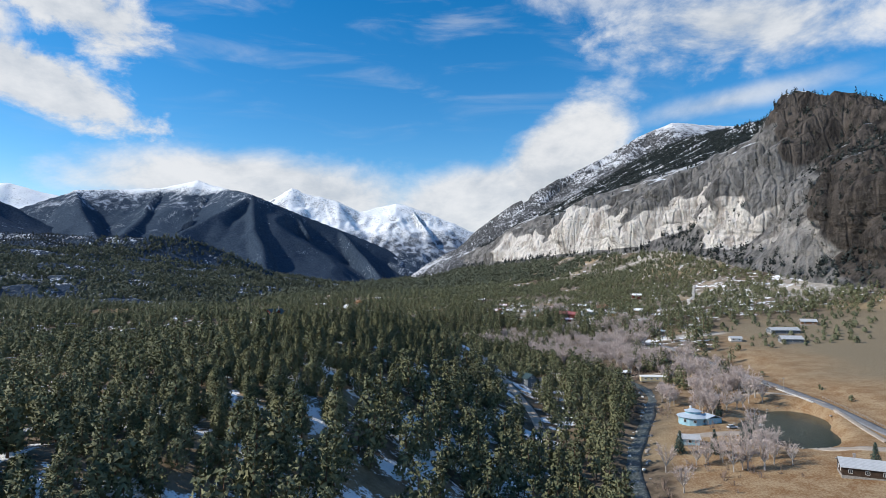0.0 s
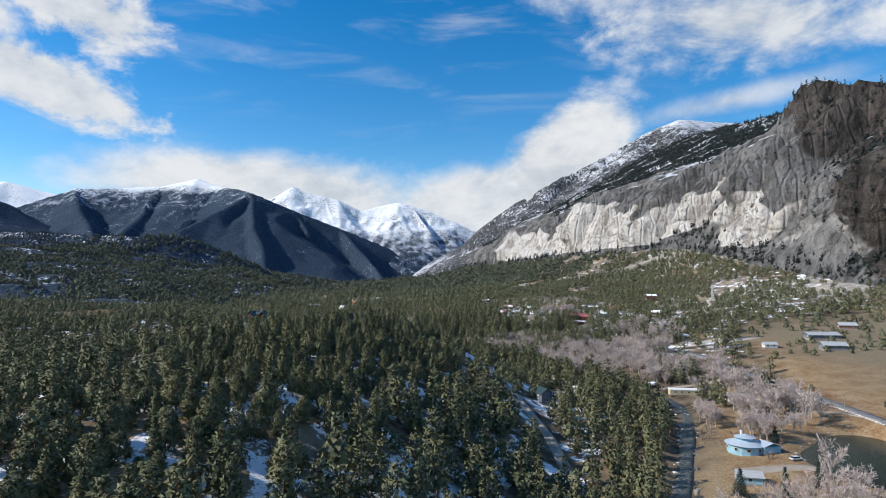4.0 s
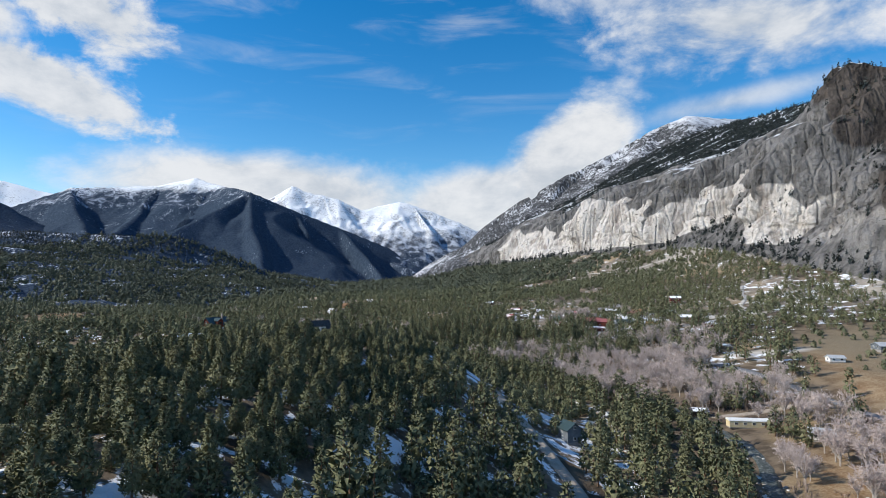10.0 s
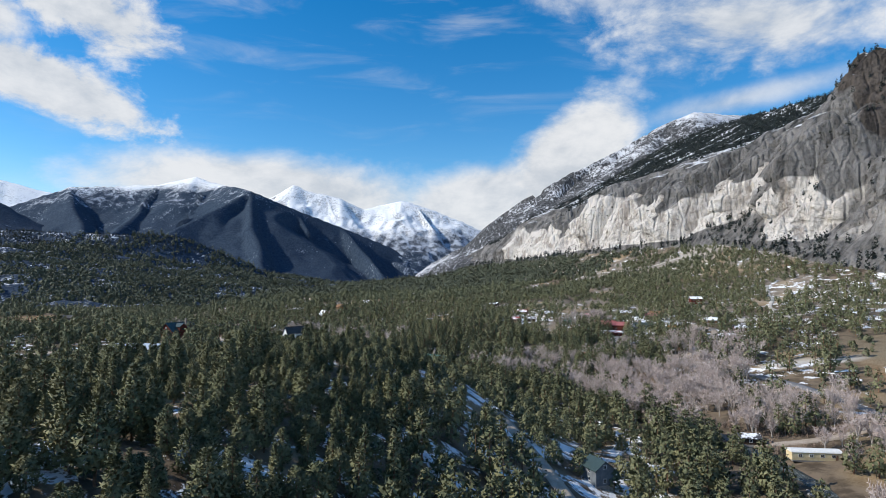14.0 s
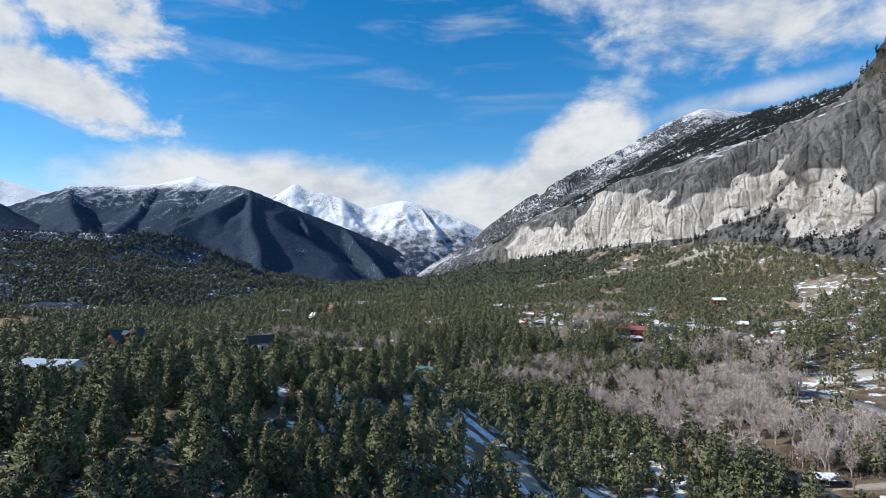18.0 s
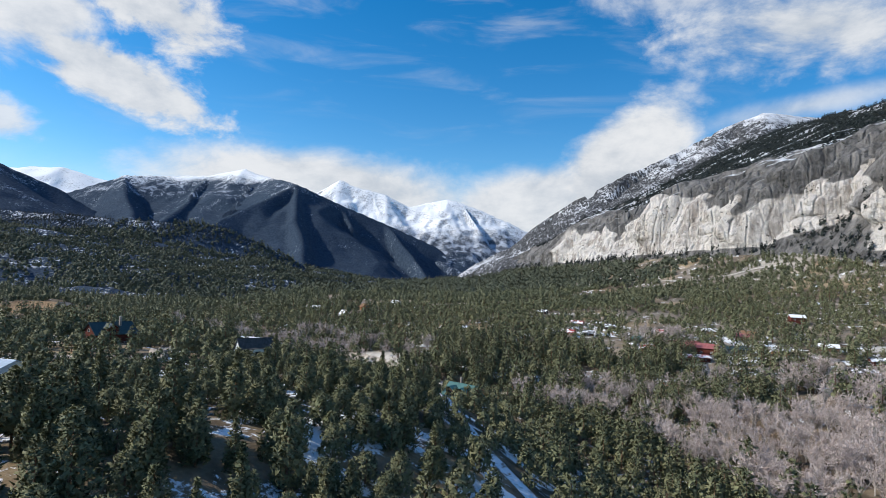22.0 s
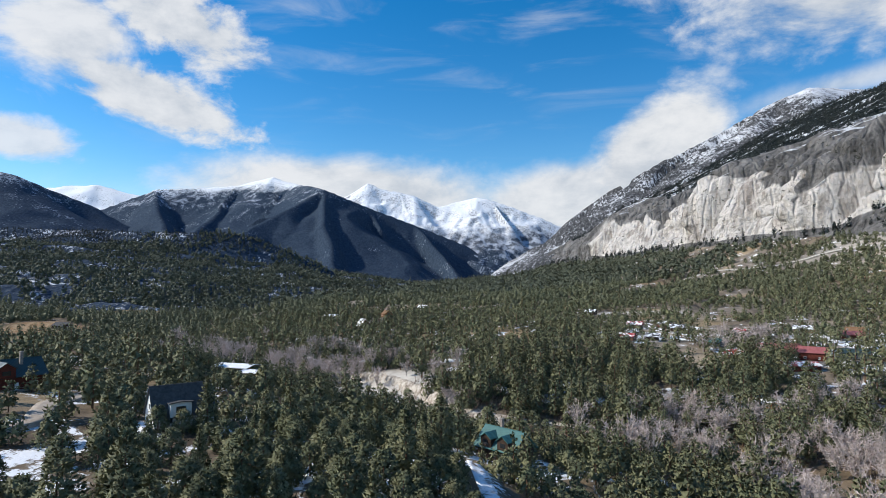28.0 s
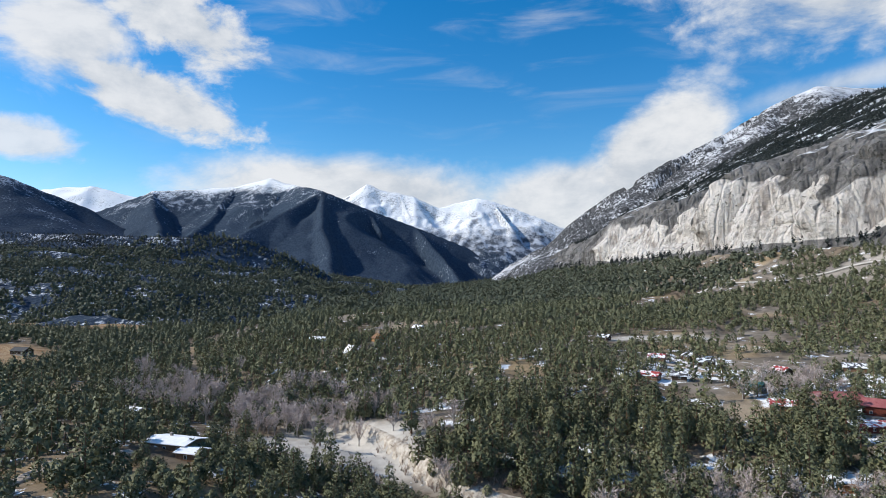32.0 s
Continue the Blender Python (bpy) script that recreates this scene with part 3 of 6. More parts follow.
# cliff mountain by y: step from the foot and height of the talus top, the pale wall's top, the grey wall's top and the crest
CLIFF = [(300, 60, 110, 120, 190, 250, 260, 450, 360), (600, 50, 125, 110, 225, 220, 300, 400, 400), (750, 30, 135, 80, 232, 180, 300, 330, 365),
         (850, 25, 150, 65, 240, 150, 305, 270, 378), (930, 20, 160, 62, 245, 140, 315, 262, 393), (990, 18, 165, 60, 234, 122, 330, 238, 425),
         (1018, 15, 165, 62, 226, 120, 322, 215, 445), (1050, 50, 200, 95, 245, 140, 330, 208, 440), (1120, 70, 228, 110, 280, 150, 338, 215, 408),
         (1200, 20, 184, 70, 262, 140, 332, 300, 428), (1300, 12, 180, 58, 254, 134, 323, 440, 452), (1550, 12, 180, 72, 288, 205, 342, 640, 552),
         (1916, 14, 180, 82, 268, 180, 320, 820, 630), (2300, 16, 182, 100, 272, 200, 338, 900, 692), (2700, 20, 185, 130, 240, 260, 302, 950, 720),
         (3200, 20, 185, 130, 240, 260, 302, 950, 720)]


def pillars(a, z, size, tall):
    """Rounded ribs of rock parted by sharp gullies: 0 in the gully, 1 on the rib."""
    n = np.abs(2 * lattice(a / size + 11.3, z / tall + size * 0.37) - 1)
    return np.sqrt(np.clip(1 - (1 - np.minimum(n * 1.5, 1)) ** 1.6, 0, 1))


def cliff_surface():
    """Places over a net along the wall and up its face, three covers of the rock, and how thickly trees stand."""
    ys = spaced([(250, 14), (700, 3.2), (1500, 4.4), (2100, 9), (3200, 1)])
    cy = [c[0] for c in CLIFF]
    st, zt, s1, z1, sm, zm, s2, z2 = (np.interp(ys, cy, [c[k] for c in CLIFF])[None] for k in range(1, 9))
    fx, fz = np.interp(ys, FOOT_Y, FOOT_X)[None], np.interp(ys, FOOT_Y, FOOT_Z)[None]
    far = smooth(ys, 1120, 1200)[None]
    ar = ys[None] * 1.08 + fbm(ys, ys * 0, 130, 3)[None] * 90
    spire = pillars(ar, 0 * ar + 250, 74, 400) * 0.6 + pillars(ar, 0 * ar + 250, 31, 400) * 0.4
    z1 = z1 + (spire - 0.8) * (44 + 40 * far)
    zm = zm + (pillars(ar, 0 * ar + 330, 52, 400) - 0.8) * 40
    st, s1, sm = st + 0 * far, s1 + (spire - 0.8) * 22, sm + 0 * far
    stops = [(-70, fz - 55), (0, fz - 3), (st, zt), (s1, z1), (sm, zm), (s2, z2), (s2 + 260, z2 - 110), (s2 + 1000, z2 - 500)]
    cuts = (4, 20, 46, 42, 40, 7, 8)
    S, Z, V = [], [], []
    for k, n in enumerate(cuts):
        (sa, za), (sb, zb) = stops[k], stops[k + 1]
        for t in np.arange(n) / n:
            bow = t ** 1.35 if k in (2, 3) else t
            S.append(sa + (sb - sa) * bow + 0 * far)
            Z.append(za + (zb - za) * t + 0 * far)
            V.append(k + t + 0 * far)
    S, Z, V = (np.concatenate(q, 0) for q in (S, Z, V))
    Y = np.repeat(ys[None], len(S), 0)
    a = np.repeat(ar, len(S), 0) + fbm(Z, Y, 70, 3) * 26
    out = (pillars(a, Z, 210, 900) - 0.78) * 74 + (pillars(a, Z, 92, 330) - 0.78) * 56 + (pillars(a, Z, 41, 150) - 0.78) * 27
    out = out + (pillars(a, Z, 18, 60) - 0.78) * 13 + (pillars(a, Z, 8.5, 26) - 0.78) * 6 + 6
    # ledges across the ribs
    out = out + (np.abs(2 * lattice(Z / 27 + 3.1, a / 130) - 1) - 0.4) * 9 + (np.abs(2 * lattice(Z / 11 + 7.7, a / 60) - 1) - 0.4) * 4
    grip = np.interp(V, [0.5, 1.2, 2.0, 2.3, 3.6, 4.0, 4.4, 5.0, 6.0], [0, 0.12, 0.5, 1.15, 1.15, 1.0, 0.7, 0.6, 0.4])
    grip = grip * np.where(V > 4, 1 - 0.7 * smooth(Y, 1350, 1600), 1)
    X = fx + S - out * grip
    Z = Z + fbm(X, Y, 46, 5) * np.interp(V, [0.8, 1.4, 2, 4, 5, 6], [0, 5, 6, 16, 18, 20]) + (pillars(a, S, 60, 120) - 0.8) * np.interp(V, [3.9, 4.3, 5, 6], [0, 10, 9, 6])
    crag = np.exp(-((Y - 985) / 70) ** 2) * np.interp(V, [4.2, 4.8, 5.2, 6], [0, 1, 1, 0])
    Z = Z + crag * (ridged(X, Y, 46, 4) - 0.72) * 46
    Z = fz - 15 + (Z - fz + 15) * smooth(Y, 3200, 2750)
    raw = X - fx
    edge = np.interp(Y, [700, 760, 820, 900, 960, 1020, 1080], [-10, 30, 58, 88, 118, 165, 200]) + fbm(X, Y, 70, 3) * 60
    brown = np.clip(smooth(Y, 1120, 1050) * smooth(S - edge, -14, 20), 0, 1)
    # sunlit pale wall below the rim; above it the rock takes the shade-grey colour
    rim = V - 3.0 - (pillars(a, Z * 0 + 200, 58, 300) - 0.8) * 0.6 - fbm(Y, Z, 40, 3) * 0.8
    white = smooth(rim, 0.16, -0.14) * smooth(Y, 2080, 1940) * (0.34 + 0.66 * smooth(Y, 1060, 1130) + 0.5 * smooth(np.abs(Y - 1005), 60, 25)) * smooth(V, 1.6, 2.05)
    wooded = smooth(V, 4.0, 4.35) * smooth(Y - 90 * (V - 4.5), 1260, 1420)
    wooded = np.maximum(wooded, smooth(Y, 2150, 2400) * smooth(V, 2.9, 3.3) * 0.8)
    wooded = np.maximum(wooded, smooth(Y, 1420, 1650) * smooth(V, 3.2, 3.7) * smooth(fbm(X, Y, 80, 3), -0.10, 0.12) * 0.9)
    gully = smooth(np.abs(Y - 1110), 130, 50) * smooth(V, 2.5, 1.9)
    trees = np.maximum.reduce([wooded * 1.5, 1.8 * gully, 1.6 * brown, 1.2 * smooth(V, 2.1, 1.8) * (Y > 1100), 2.2 * smooth(V, 2.1, 1.8)])
    ledge = smooth(fbm(X, Z, 26, 3), 0.10, 0.2) * smooth(V, 2.0, 2.4) * smooth(Y, 1250, 1000)
    trees = np.maximum(trees, 1.5 * ledge) * (V > 1) * (V < 6)
    return X, Y, Z, np.stack([white, wooded, brown], -1), trees


CLIFF_NET = cliff_surface()


def build_cliffs():
    X, Y, Z, cov, _ = CLIFF_NET
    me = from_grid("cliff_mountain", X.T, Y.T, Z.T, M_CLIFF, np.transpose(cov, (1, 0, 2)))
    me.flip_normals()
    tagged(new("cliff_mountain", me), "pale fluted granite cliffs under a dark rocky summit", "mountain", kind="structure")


def cliff_tree_places(n, seed):
    """Places on the cliff mountain, by how thickly trees stand there."""
    X, Y, Z, _, trees = CLIFF_NET
    r = np.random.RandomState(seed)
    P = np.stack([X, Y, Z], -1)
    u, v = P[1:, :-1] - P[:-1, :-1], P[:-1, 1:] - P[:-1, :-1]
    nrm = np.cross(u, v)
    size = np.linalg.norm(nrm, axis=-1)
    flat = np.abs(nrm[..., 2]) / (size + 1e-6)
    w = size * trees[:-1, :-1] * smooth(flat, 0.30, 0.6)
    cell = r.choice(w.size, n, p=(w / w.sum()).ravel())
    i, j = np.unravel_index(cell, w.shape)
    q = P[i, j] + u[i, j] * r.rand(n)[:, None] + v[i, j] * r.rand(n)[:, None]
    return q[:, 0], q[:, 1], q[:, 2], r.rand(n)


build_cliffs()


# ---------------------------------------------------------------- building helpers
def part(name, bm, mat, parent, label=""):
    """Links a bmesh as one mesh object under a thing or a part."""
    me = bpy.data.meshes.new(name)
    bm.normal_update()
    bm.to_mesh(me)
    bm.free()
    me.materials.append(mat)
    ob = new(name, me)
    ob.parent = parent
    return tagged(ob, label) if label else ob


def thing(name, x, y, z, yaw, label, category, group=""):
    ob = new(name)
    ob.empty_display_size = 0.5
    ob.matrix_world = pose(x, y, z, 0, 0, yaw)
    return tagged(ob, label, category, group)


def box(bm, cx, cy, cz, sx, sy, sz, turn=0.0, bevel=0.0):
    made = bmesh.ops.create_cube(bm, size=1.0, matrix=pose(cx, cy, cz, 0, 0, turn) @ Matrix.Diagonal((sx, sy, sz, 1)))
    if bevel:
        bmesh.ops.bevel(bm, geom=[e for e in bm.edges if e.verts[0] in made["verts"]], offset=bevel, segments=1, affect="EDGES")
    return bm


def boxes(*rows):
    bm = bmesh.new()
    for r in rows:
        box(bm, *r)
    return bm


def prism(profile, y0, y1):
    """A solid with the (x, z) profile, drawn out along y."""
    bm = bmesh.new()
    a = [bm.verts.new((x, y0, z)) for x, z in profile]
    b = [bm.verts.new((x, y1, z)) for x, z in profile]
    n = len(profile)
    bm.faces.new(a)
    bm.faces.new(b[::-1])
    for i in range(n):
        bm.faces.new((a[i], b[i], b[(i + 1) % n], a[(i + 1) % n]))
    bmesh.ops.recalc_face_normals(bm, faces=bm.faces)
    return bm


def ring(radius, z0, z1, sides=16, top=None):
    """A round or tapering drum."""
    bm = bmesh.new()
    bmesh.ops.create_cone(bm, cap_ends=True, segments=sides, radius1=radius, radius2=radius if top is None else top,
                          depth=z1 - z0, matrix=Matrix.Translation((0, 0, (z0 + z1) / 2)))
    return bm


def wood(name, a, b):
    return mat_plain(name, a, b, 0.9, 0.8, bump=0.02)


def metal_roof(name, a, b):
    m, N, bs = material(name, 0.45, 0.4)
    co = N.add("ShaderNodeTexCoord").outputs["Object"]
    w = N.add("ShaderNodeTexWave", bands_direction="Y")
    w.inputs["Scale"].default_value = 0.9
    N.link(co, w.inputs["Vector"])
    f = N.math("ADD", N.math("MULTIPLY", w.outputs["Fac"], 0.35), N.math("MULTIPLY", N.noise(co, 0.7, 5.0), 0.65))
    N.link(mixc(N, N.ramp(f, 0.3, 0.7), a, b), bs.inputs["Base Color"])
    bumped(N, bs, w.outputs["Fac"], 0.4, 0.04)
    return m


def patchy_snow_roof(name, under):
    m, N, bs = material(name, 0.8, 0.2)
    p = where(N)
    f = N.ramp(N.noise(p, 0.35, 5.0, 0.6), 0.46, 0.54)
    N.link(mixc(N, f, under, (0.80, 0.82, 0.85)), bs.inputs["Base Color"])
    return m


M_TEAL = metal_roof("teal_metal_roof", (0.030, 0.105, 0.100), (0.055, 0.16, 0.15))
M_DARKROOF = mat_plain("charcoal_shingles", (0.050, 0.050, 0.052), (0.095, 0.095, 0.098), 1.2, 0.9, bump=0.03)
M_GREENROOF = metal_roof("green_metal_roof", (0.026, 0.045, 0.045), (0.042, 0.070, 0.068))
M_REDROOF = metal_roof("red_metal_roof", (0.24, 0.065, 0.062), (0.40, 0.15, 0.14))
M_GREYROOF = metal_roof("grey_metal_roof", (0.36, 0.37, 0.38), (0.50, 0.51, 0.52))
M_BLUEROOF = metal_roof("pale_blue_roof", (0.36, 0.43, 0.50), (0.48, 0.55, 0.62))
M_BROWNROOF = mat_plain("brown_shingles", (0.16, 0.085, 0.045), (0.26, 0.15, 0.085), 1.2, 0.85)
M_SNOW = mat_plain("roof_snow", (0.76, 0.78, 0.81), (0.86, 0.87, 0.89), 0.5, 0.7)
M_RED_SNOW = patchy_snow_roof("red_roof_under_snow", (0.33, 0.05, 0.05))
M_DARK_SNOW = patchy_snow_roof("dark_roof_under_snow", (0.07, 0.07, 0.075))
M_LOG = wood("dark_logs", (0.035, 0.023, 0.017), (0.075, 0.048, 0.033))
M_REDWALL = wood("rust_red_boards", (0.085, 0.023, 0.016), (0.15, 0.040, 0.026))
M_BROWNWALL = wood("brown_boards", (0.15, 0.085, 0.05), (0.25, 0.15, 0.095))
M_ORANGEWALL = wood("amber_logs", (0.36, 0.17, 0.07), (0.50, 0.27, 0.12))
M_WHITEWALL = mat_plain("white_siding", (0.68, 0.67, 0.64), (0.80, 0.79, 0.76), 0.8, 0.7)
M_GREYWALL = mat_plain("slate_siding", (0.10, 0.115, 0.13), (0.16, 0.18, 0.20), 0.8, 0.7)
M_BLUEWALL = mat_plain("sky_blue_siding", (0.25, 0.45, 0.55), (0.33, 0.54, 0.64), 0.7, 0.7)
M_CREAMWALL = mat_plain("cream_siding", (0.58, 0.47, 0.27), (0.68, 0.57, 0.36), 0.6, 0.7)
M_TRIM = mat_plain("white_trim", (0.66, 0.66, 0.64), (0.78, 0.78, 0.76), 2.0, 0.6)
M_STONE = mat_plain("foundation_stone", (0.22, 0.20, 0.18), (0.36, 0.33, 0.30), 1.5, 0.9, bump=0.05)
M_BRICK = mat_plain("chimney_stone", (0.24, 0.20, 0.17), (0.38, 0.33, 0.29), 2.5, 0.9, bump=0.04)
M_GLASS, _N, _b = material("window_glass", 0.08, 0.6)
_b.inputs["Base Color"].default_value = (0.02, 0.025, 0.03, 1)
M_ORANGE = mat_plain("orange_boards", (0.58, 0.19, 0.06), (0.72, 0.29, 0.11), 1.0, 0.6)
M_RUBBER = mat_plain("tyre_rubber", (0.015, 0.015, 0.016), (0.03, 0.03, 0.03), 5.0, 0.9)
M_DECK = wood("weathered_deck", (0.26, 0.22, 0.18), (0.38, 0.33, 0.28))
CLEAR = []      # places where no tree stands: x, y, radius


def window(parent, x, y, z, w, h, turn, trim):
    """A window proud of a wall; turn: the way it faces, 0 is +x."""
    f = new("window")
    f.parent = parent
    f.matrix_local = pose(x, y, z, 0, 0, turn)
    t = 0.10
    part("frame", boxes((0.04, 0, h / 2 + t / 2, 0.10, w + 2 * t, t), (0.04, 0, -h / 2 - t / 2, 0.10, w + 2 * t, t),
                        (0.04, w / 2 + t / 2, 0, 0.10, t, h), (0.04, -w / 2 - t / 2, 0, 0.10, t, h), (0.045, 0, 0, 0.07, 0.06, h)), trim, f)
    part("pane", boxes((0.02, 0, 0, 0.03, w, h)), M_GLASS, f)


def house(name, label, x, y, yaw, w, l, wall_h, rise, walls, roofing, trim=None, eave=0.6, chimney=True, dormers=(), storeys=1,
          porch=False, group="", category="house", gable_windows=True, clear=1.0, pitch=0.35):
    """A gabled house: ridge along its own y, w across, l along."""
    corners = [(x + a * math.cos(radians(yaw)) - b * math.sin(radians(yaw)), y + a * math.sin(radians(yaw)) + b * math.cos(radians(yaw)))
               for a in (-w / 2, w / 2) for b in (-l / 2, l / 2)]
    zs = [float(ground_z(a, b)) for a, b in corners]
    z = sum(zs) / 4 + 0.3
    drop = z - min(zs) + 0.4
    trim = trim or M_TRIM
    h = thing(name, x, y, z, yaw, label, category, group)
    CLEAR.append((x, y, math.hypot(w, l) / 2 * clear * 0.68 + 1.0))
    part("foundation", boxes((0, 0, -drop / 2 + 0.15, w + 0.16, l + 0.16, drop + 0.3)), M_STONE, h)
    part("wall", prism([(-w / 2, 0.3), (w / 2, 0.3), (w / 2, wall_h), (0, wall_h + rise), (-w / 2, wall_h)], -l / 2, l / 2), walls, h)
    k = eave / (w / 2)
    th = 0.22
    over = [(-w / 2 - eave, wall_h - rise * k), (0, wall_h + rise), (w / 2 + eave, wall_h - rise * k)]
    prof = [(a, b + 0.02) for a, b in over] + [(a, b + 0.02 + th) for a, b in over[::-1]]
    part("roof", prism(prof, -l / 2 - eave, l / 2 + eave), roofing, h)
    part("ridge_cap", prism([(-0.18, wall_h + rise + th - 0.05), (0, wall_h + rise + th + 0.1), (0.18, wall_h + rise + th - 0.05)], -l / 2 - eave, l / 2 + eave), roofing, h)
    if chimney:
        c = part("chimney", boxes((w * 0.16, l * 0.18, wall_h + rise * 0.95, 0.8, 0.8, rise * 0.9 + 1.2)), M_BRICK, h)
        part("cap", boxes((w * 0.16, l * 0.18, wall_h + rise * 1.40 + 0.64, 1.0, 1.0, 0.12)), M_STONE, c)
    part("door", boxes((w / 2 + 0.04, l * 0.05, 1.35, 0.10, 1.0, 2.1)), trim, h)
    for s in range(storeys):
        zc = 1.75 + s * 2.6
        if zc + 0.7 > wall_h:
            break
        n = max(int(l // 4.5), 1)
        for i in range(n):
            yy = (i + 0.5) / n * l - l / 2
            for sd in (-1, 1):
                if sd > 0 and s == 0 and abs(yy - l * 0.05) < 1.4:
                    continue
                window(h, sd * (w / 2), yy, zc, 1.1, 1.1, 0 if sd > 0 else 180, trim)
    if gable_windows:
        for sd in (-1, 1):
            for xx in ((-w * 0.2, w * 0.2) if w > 7 else (0,)):
                window(h, xx, sd * (l / 2), 1.75, 1.2, 1.2, 90 * sd, trim)
            if rise > 2.2:
                window(h, 0, sd * (l / 2), wall_h + rise * 0.30, 1.1, 1.1, 90 * sd, trim)
    for side, yy, dw, dh, dmat in dormers:
        d = new("dormer")
        d.parent = h
        d.matrix_local = pose(side * w * 0.27, yy, wall_h, 0, 0, 0 if side > 0 else 180)
        deep = w * 0.30
        bm = prism([(-dw / 2, -0.4), (dw / 2, -0.4), (dw / 2, dh), (0, dh + dw * pitch), (-dw / 2, dh)], -deep, deep * 0.55)
        bmesh.ops.rotate(bm, verts=bm.verts, matrix=Matrix.Rotation(radians(90), 3, "Z"))
        part("cheek", bm, dmat, d)
        e = dw / 2 + 0.35
        lift = dw * pitch + 0.05
        low = dh - 0.5 * pitch
        bm = prism([(-e, low), (0, dh + lift), (e, low), (e, low + 0.2), (0, dh + lift + 0.2), (-e, low + 0.2)], -deep * 1.15, deep)
        bmesh.ops.rotate(bm, verts=bm.verts, matrix=Matrix.Rotation(radians(90), 3, "Z"))
        part("dormer_roof", bm, roofing, d)
        part("dormer_window", boxes((deep + 0.03 if False else deep * 1.0 + 0.03, 0, dh * 0.45, 0.06, dw * 0.45, dh * 0.55)), M_GLASS, d)
    if porch:
        part("deck", boxes((w / 2 + 1.3, 0, 0.25, 2.6, l * 0.7, 0.18)), M_DECK, h)
        for i in range(4):
            part("post", boxes((w / 2 + 2.45, (i / 3 - 0.5) * l * 0.66, 0.2, 0.16, 0.16, 2.4)), M_DECK, h)
        part("railing", boxes((w / 2 + 2.45, 0, 1.2, 0.08, l * 0.68, 0.10), (w / 2 + 2.45, 0, 0.75, 0.06, l * 0.68, 0.06)), M_DECK, h)
    return h


# ---------------------------------------------------------------- houses over the clip's way
house("log_cabin", "large dark log cabin with a teal metal roof above the creek", -2, 541, 52, 9.5, 14, 5.0, 4.4, M_LOG, M_TEAL, M_BROWNWALL,
      eave=1.0, dormers=((-1, -3.5, 4.0, 2.2, M_LOG), (-1, 3.0, 4.0, 2.2, M_LOG)), storeys=2, porch=True)
house("white_house", "white steep-gabled house with charcoal roof and dormer among pines", -72, 484, -42, 7.6, 12.5, 2.9, 5.8, M_WHITEWALL, M_DARKROOF,
      eave=0.4, dormers=((-1, -1.0, 4.4, 2.5, M_WHITEWALL), (1, -1.0, 4.4, 2.5, M_WHITEWALL)), storeys=1, porch=True, chimney=False, pitch=0.04)
house("red_house", "rust red house with a dark green metal roof", -146, 514, -25, 10, 17, 4.4, 4.2, M_REDWALL, M_GREENROOF,
      dormers=((1, -2.0, 4.6, 2.2, M_REDWALL),), storeys=2, porch=True)
house("flat_house", "low brown house under a snow-white roof", -122, 606, 80, 10, 17, 3.4, 0.9, M_BROWNWALL, M_SNOW, eave=0.8)
house("flat_house_wing", "low brown wing under a snow-white roof", -111, 599, 80, 7, 8, 3.0, 0.7, M_BROWNWALL, M_SNOW, eave=0.7, chimney=False)
house("snowy_cottage", "small cottage with a snow-covered roof in the woods", -110, 998, 60, 8, 10, 3.0, 2.4, M_WHITEWALL, M_SNOW, clear=1.6)
house("amber_cabin", "amber log cabin with a brown shingle roof in the woods", -131, 919, 30, 9, 12, 3.2, 3.6, M_ORANGEWALL, M_BROWNROOF, clear=1.6)
house("steep_cottage", "steep cottage with a white snowy roof in the woods", -142, 876, 40, 10, 10, 1.6, 5.4, M_BROWNWALL, M_SNOW, chimney=False, clear=1.8)
house("long_white_house", "long pale house with a snow-covered roof in the woods", -194, 948, 85, 8, 20, 3.2, 1.6, M_WHITEWALL, M_SNOW, clear=1.5)
house("hay_barn", "dark brown barn on the brown hay meadow", -452, 886, 80, 9, 17, 3.4, 2.8, M_LOG, M_DARKROOF, category="barn", chimney=False)
house("woods_house", "grey-roofed house half hidden in the pines", -205, 700, 70, 9, 15, 3.0, 1.6, M_GREYWALL, M_DARK_SNOW)
house("woods_shed", "brown-roofed shed half hidden in the pines", -250, 770, 30, 7, 9, 3.0, 2.4, M_BROWNWALL, M_BROWNROOF, category="shed", chimney=False)
house("ridge_garage", "long grey metal roofed garage with a snowy roof", -126, 433, 82, 10, 20, 3.2, 1.8, M_WHITEWALL, M_BLUEROOF, category="garage", chimney=False)
# village on the far bank
LODGE = "red-roofed log buildings of the village"
house("lodge", "long village lodge with a red striped metal roof", 146, 722, 96, 9, 21, 4.2, 2.6, M_BROWNWALL, M_REDROOF, group=LODGE, storeys=1)
house("lodge", "village lodge with a red metal roof", 157, 707, 60, 9, 13, 4.6, 2.6, M_REDWALL, M_REDROOF, group=LODGE)
house("lodge", "low village building with a snowy red roof", 143, 690, 96, 8, 17, 3.2, 1.5, M_REDWALL, M_RED_SNOW, group=LODGE, chimney=False)
house("lodge", "small village building with a snowy red roof", 121, 718, 75, 9, 12, 3.6, 2.0, M_BROWNWALL, M_RED_SNOW, group=LODGE)
CABIN = "small cabins of the village"
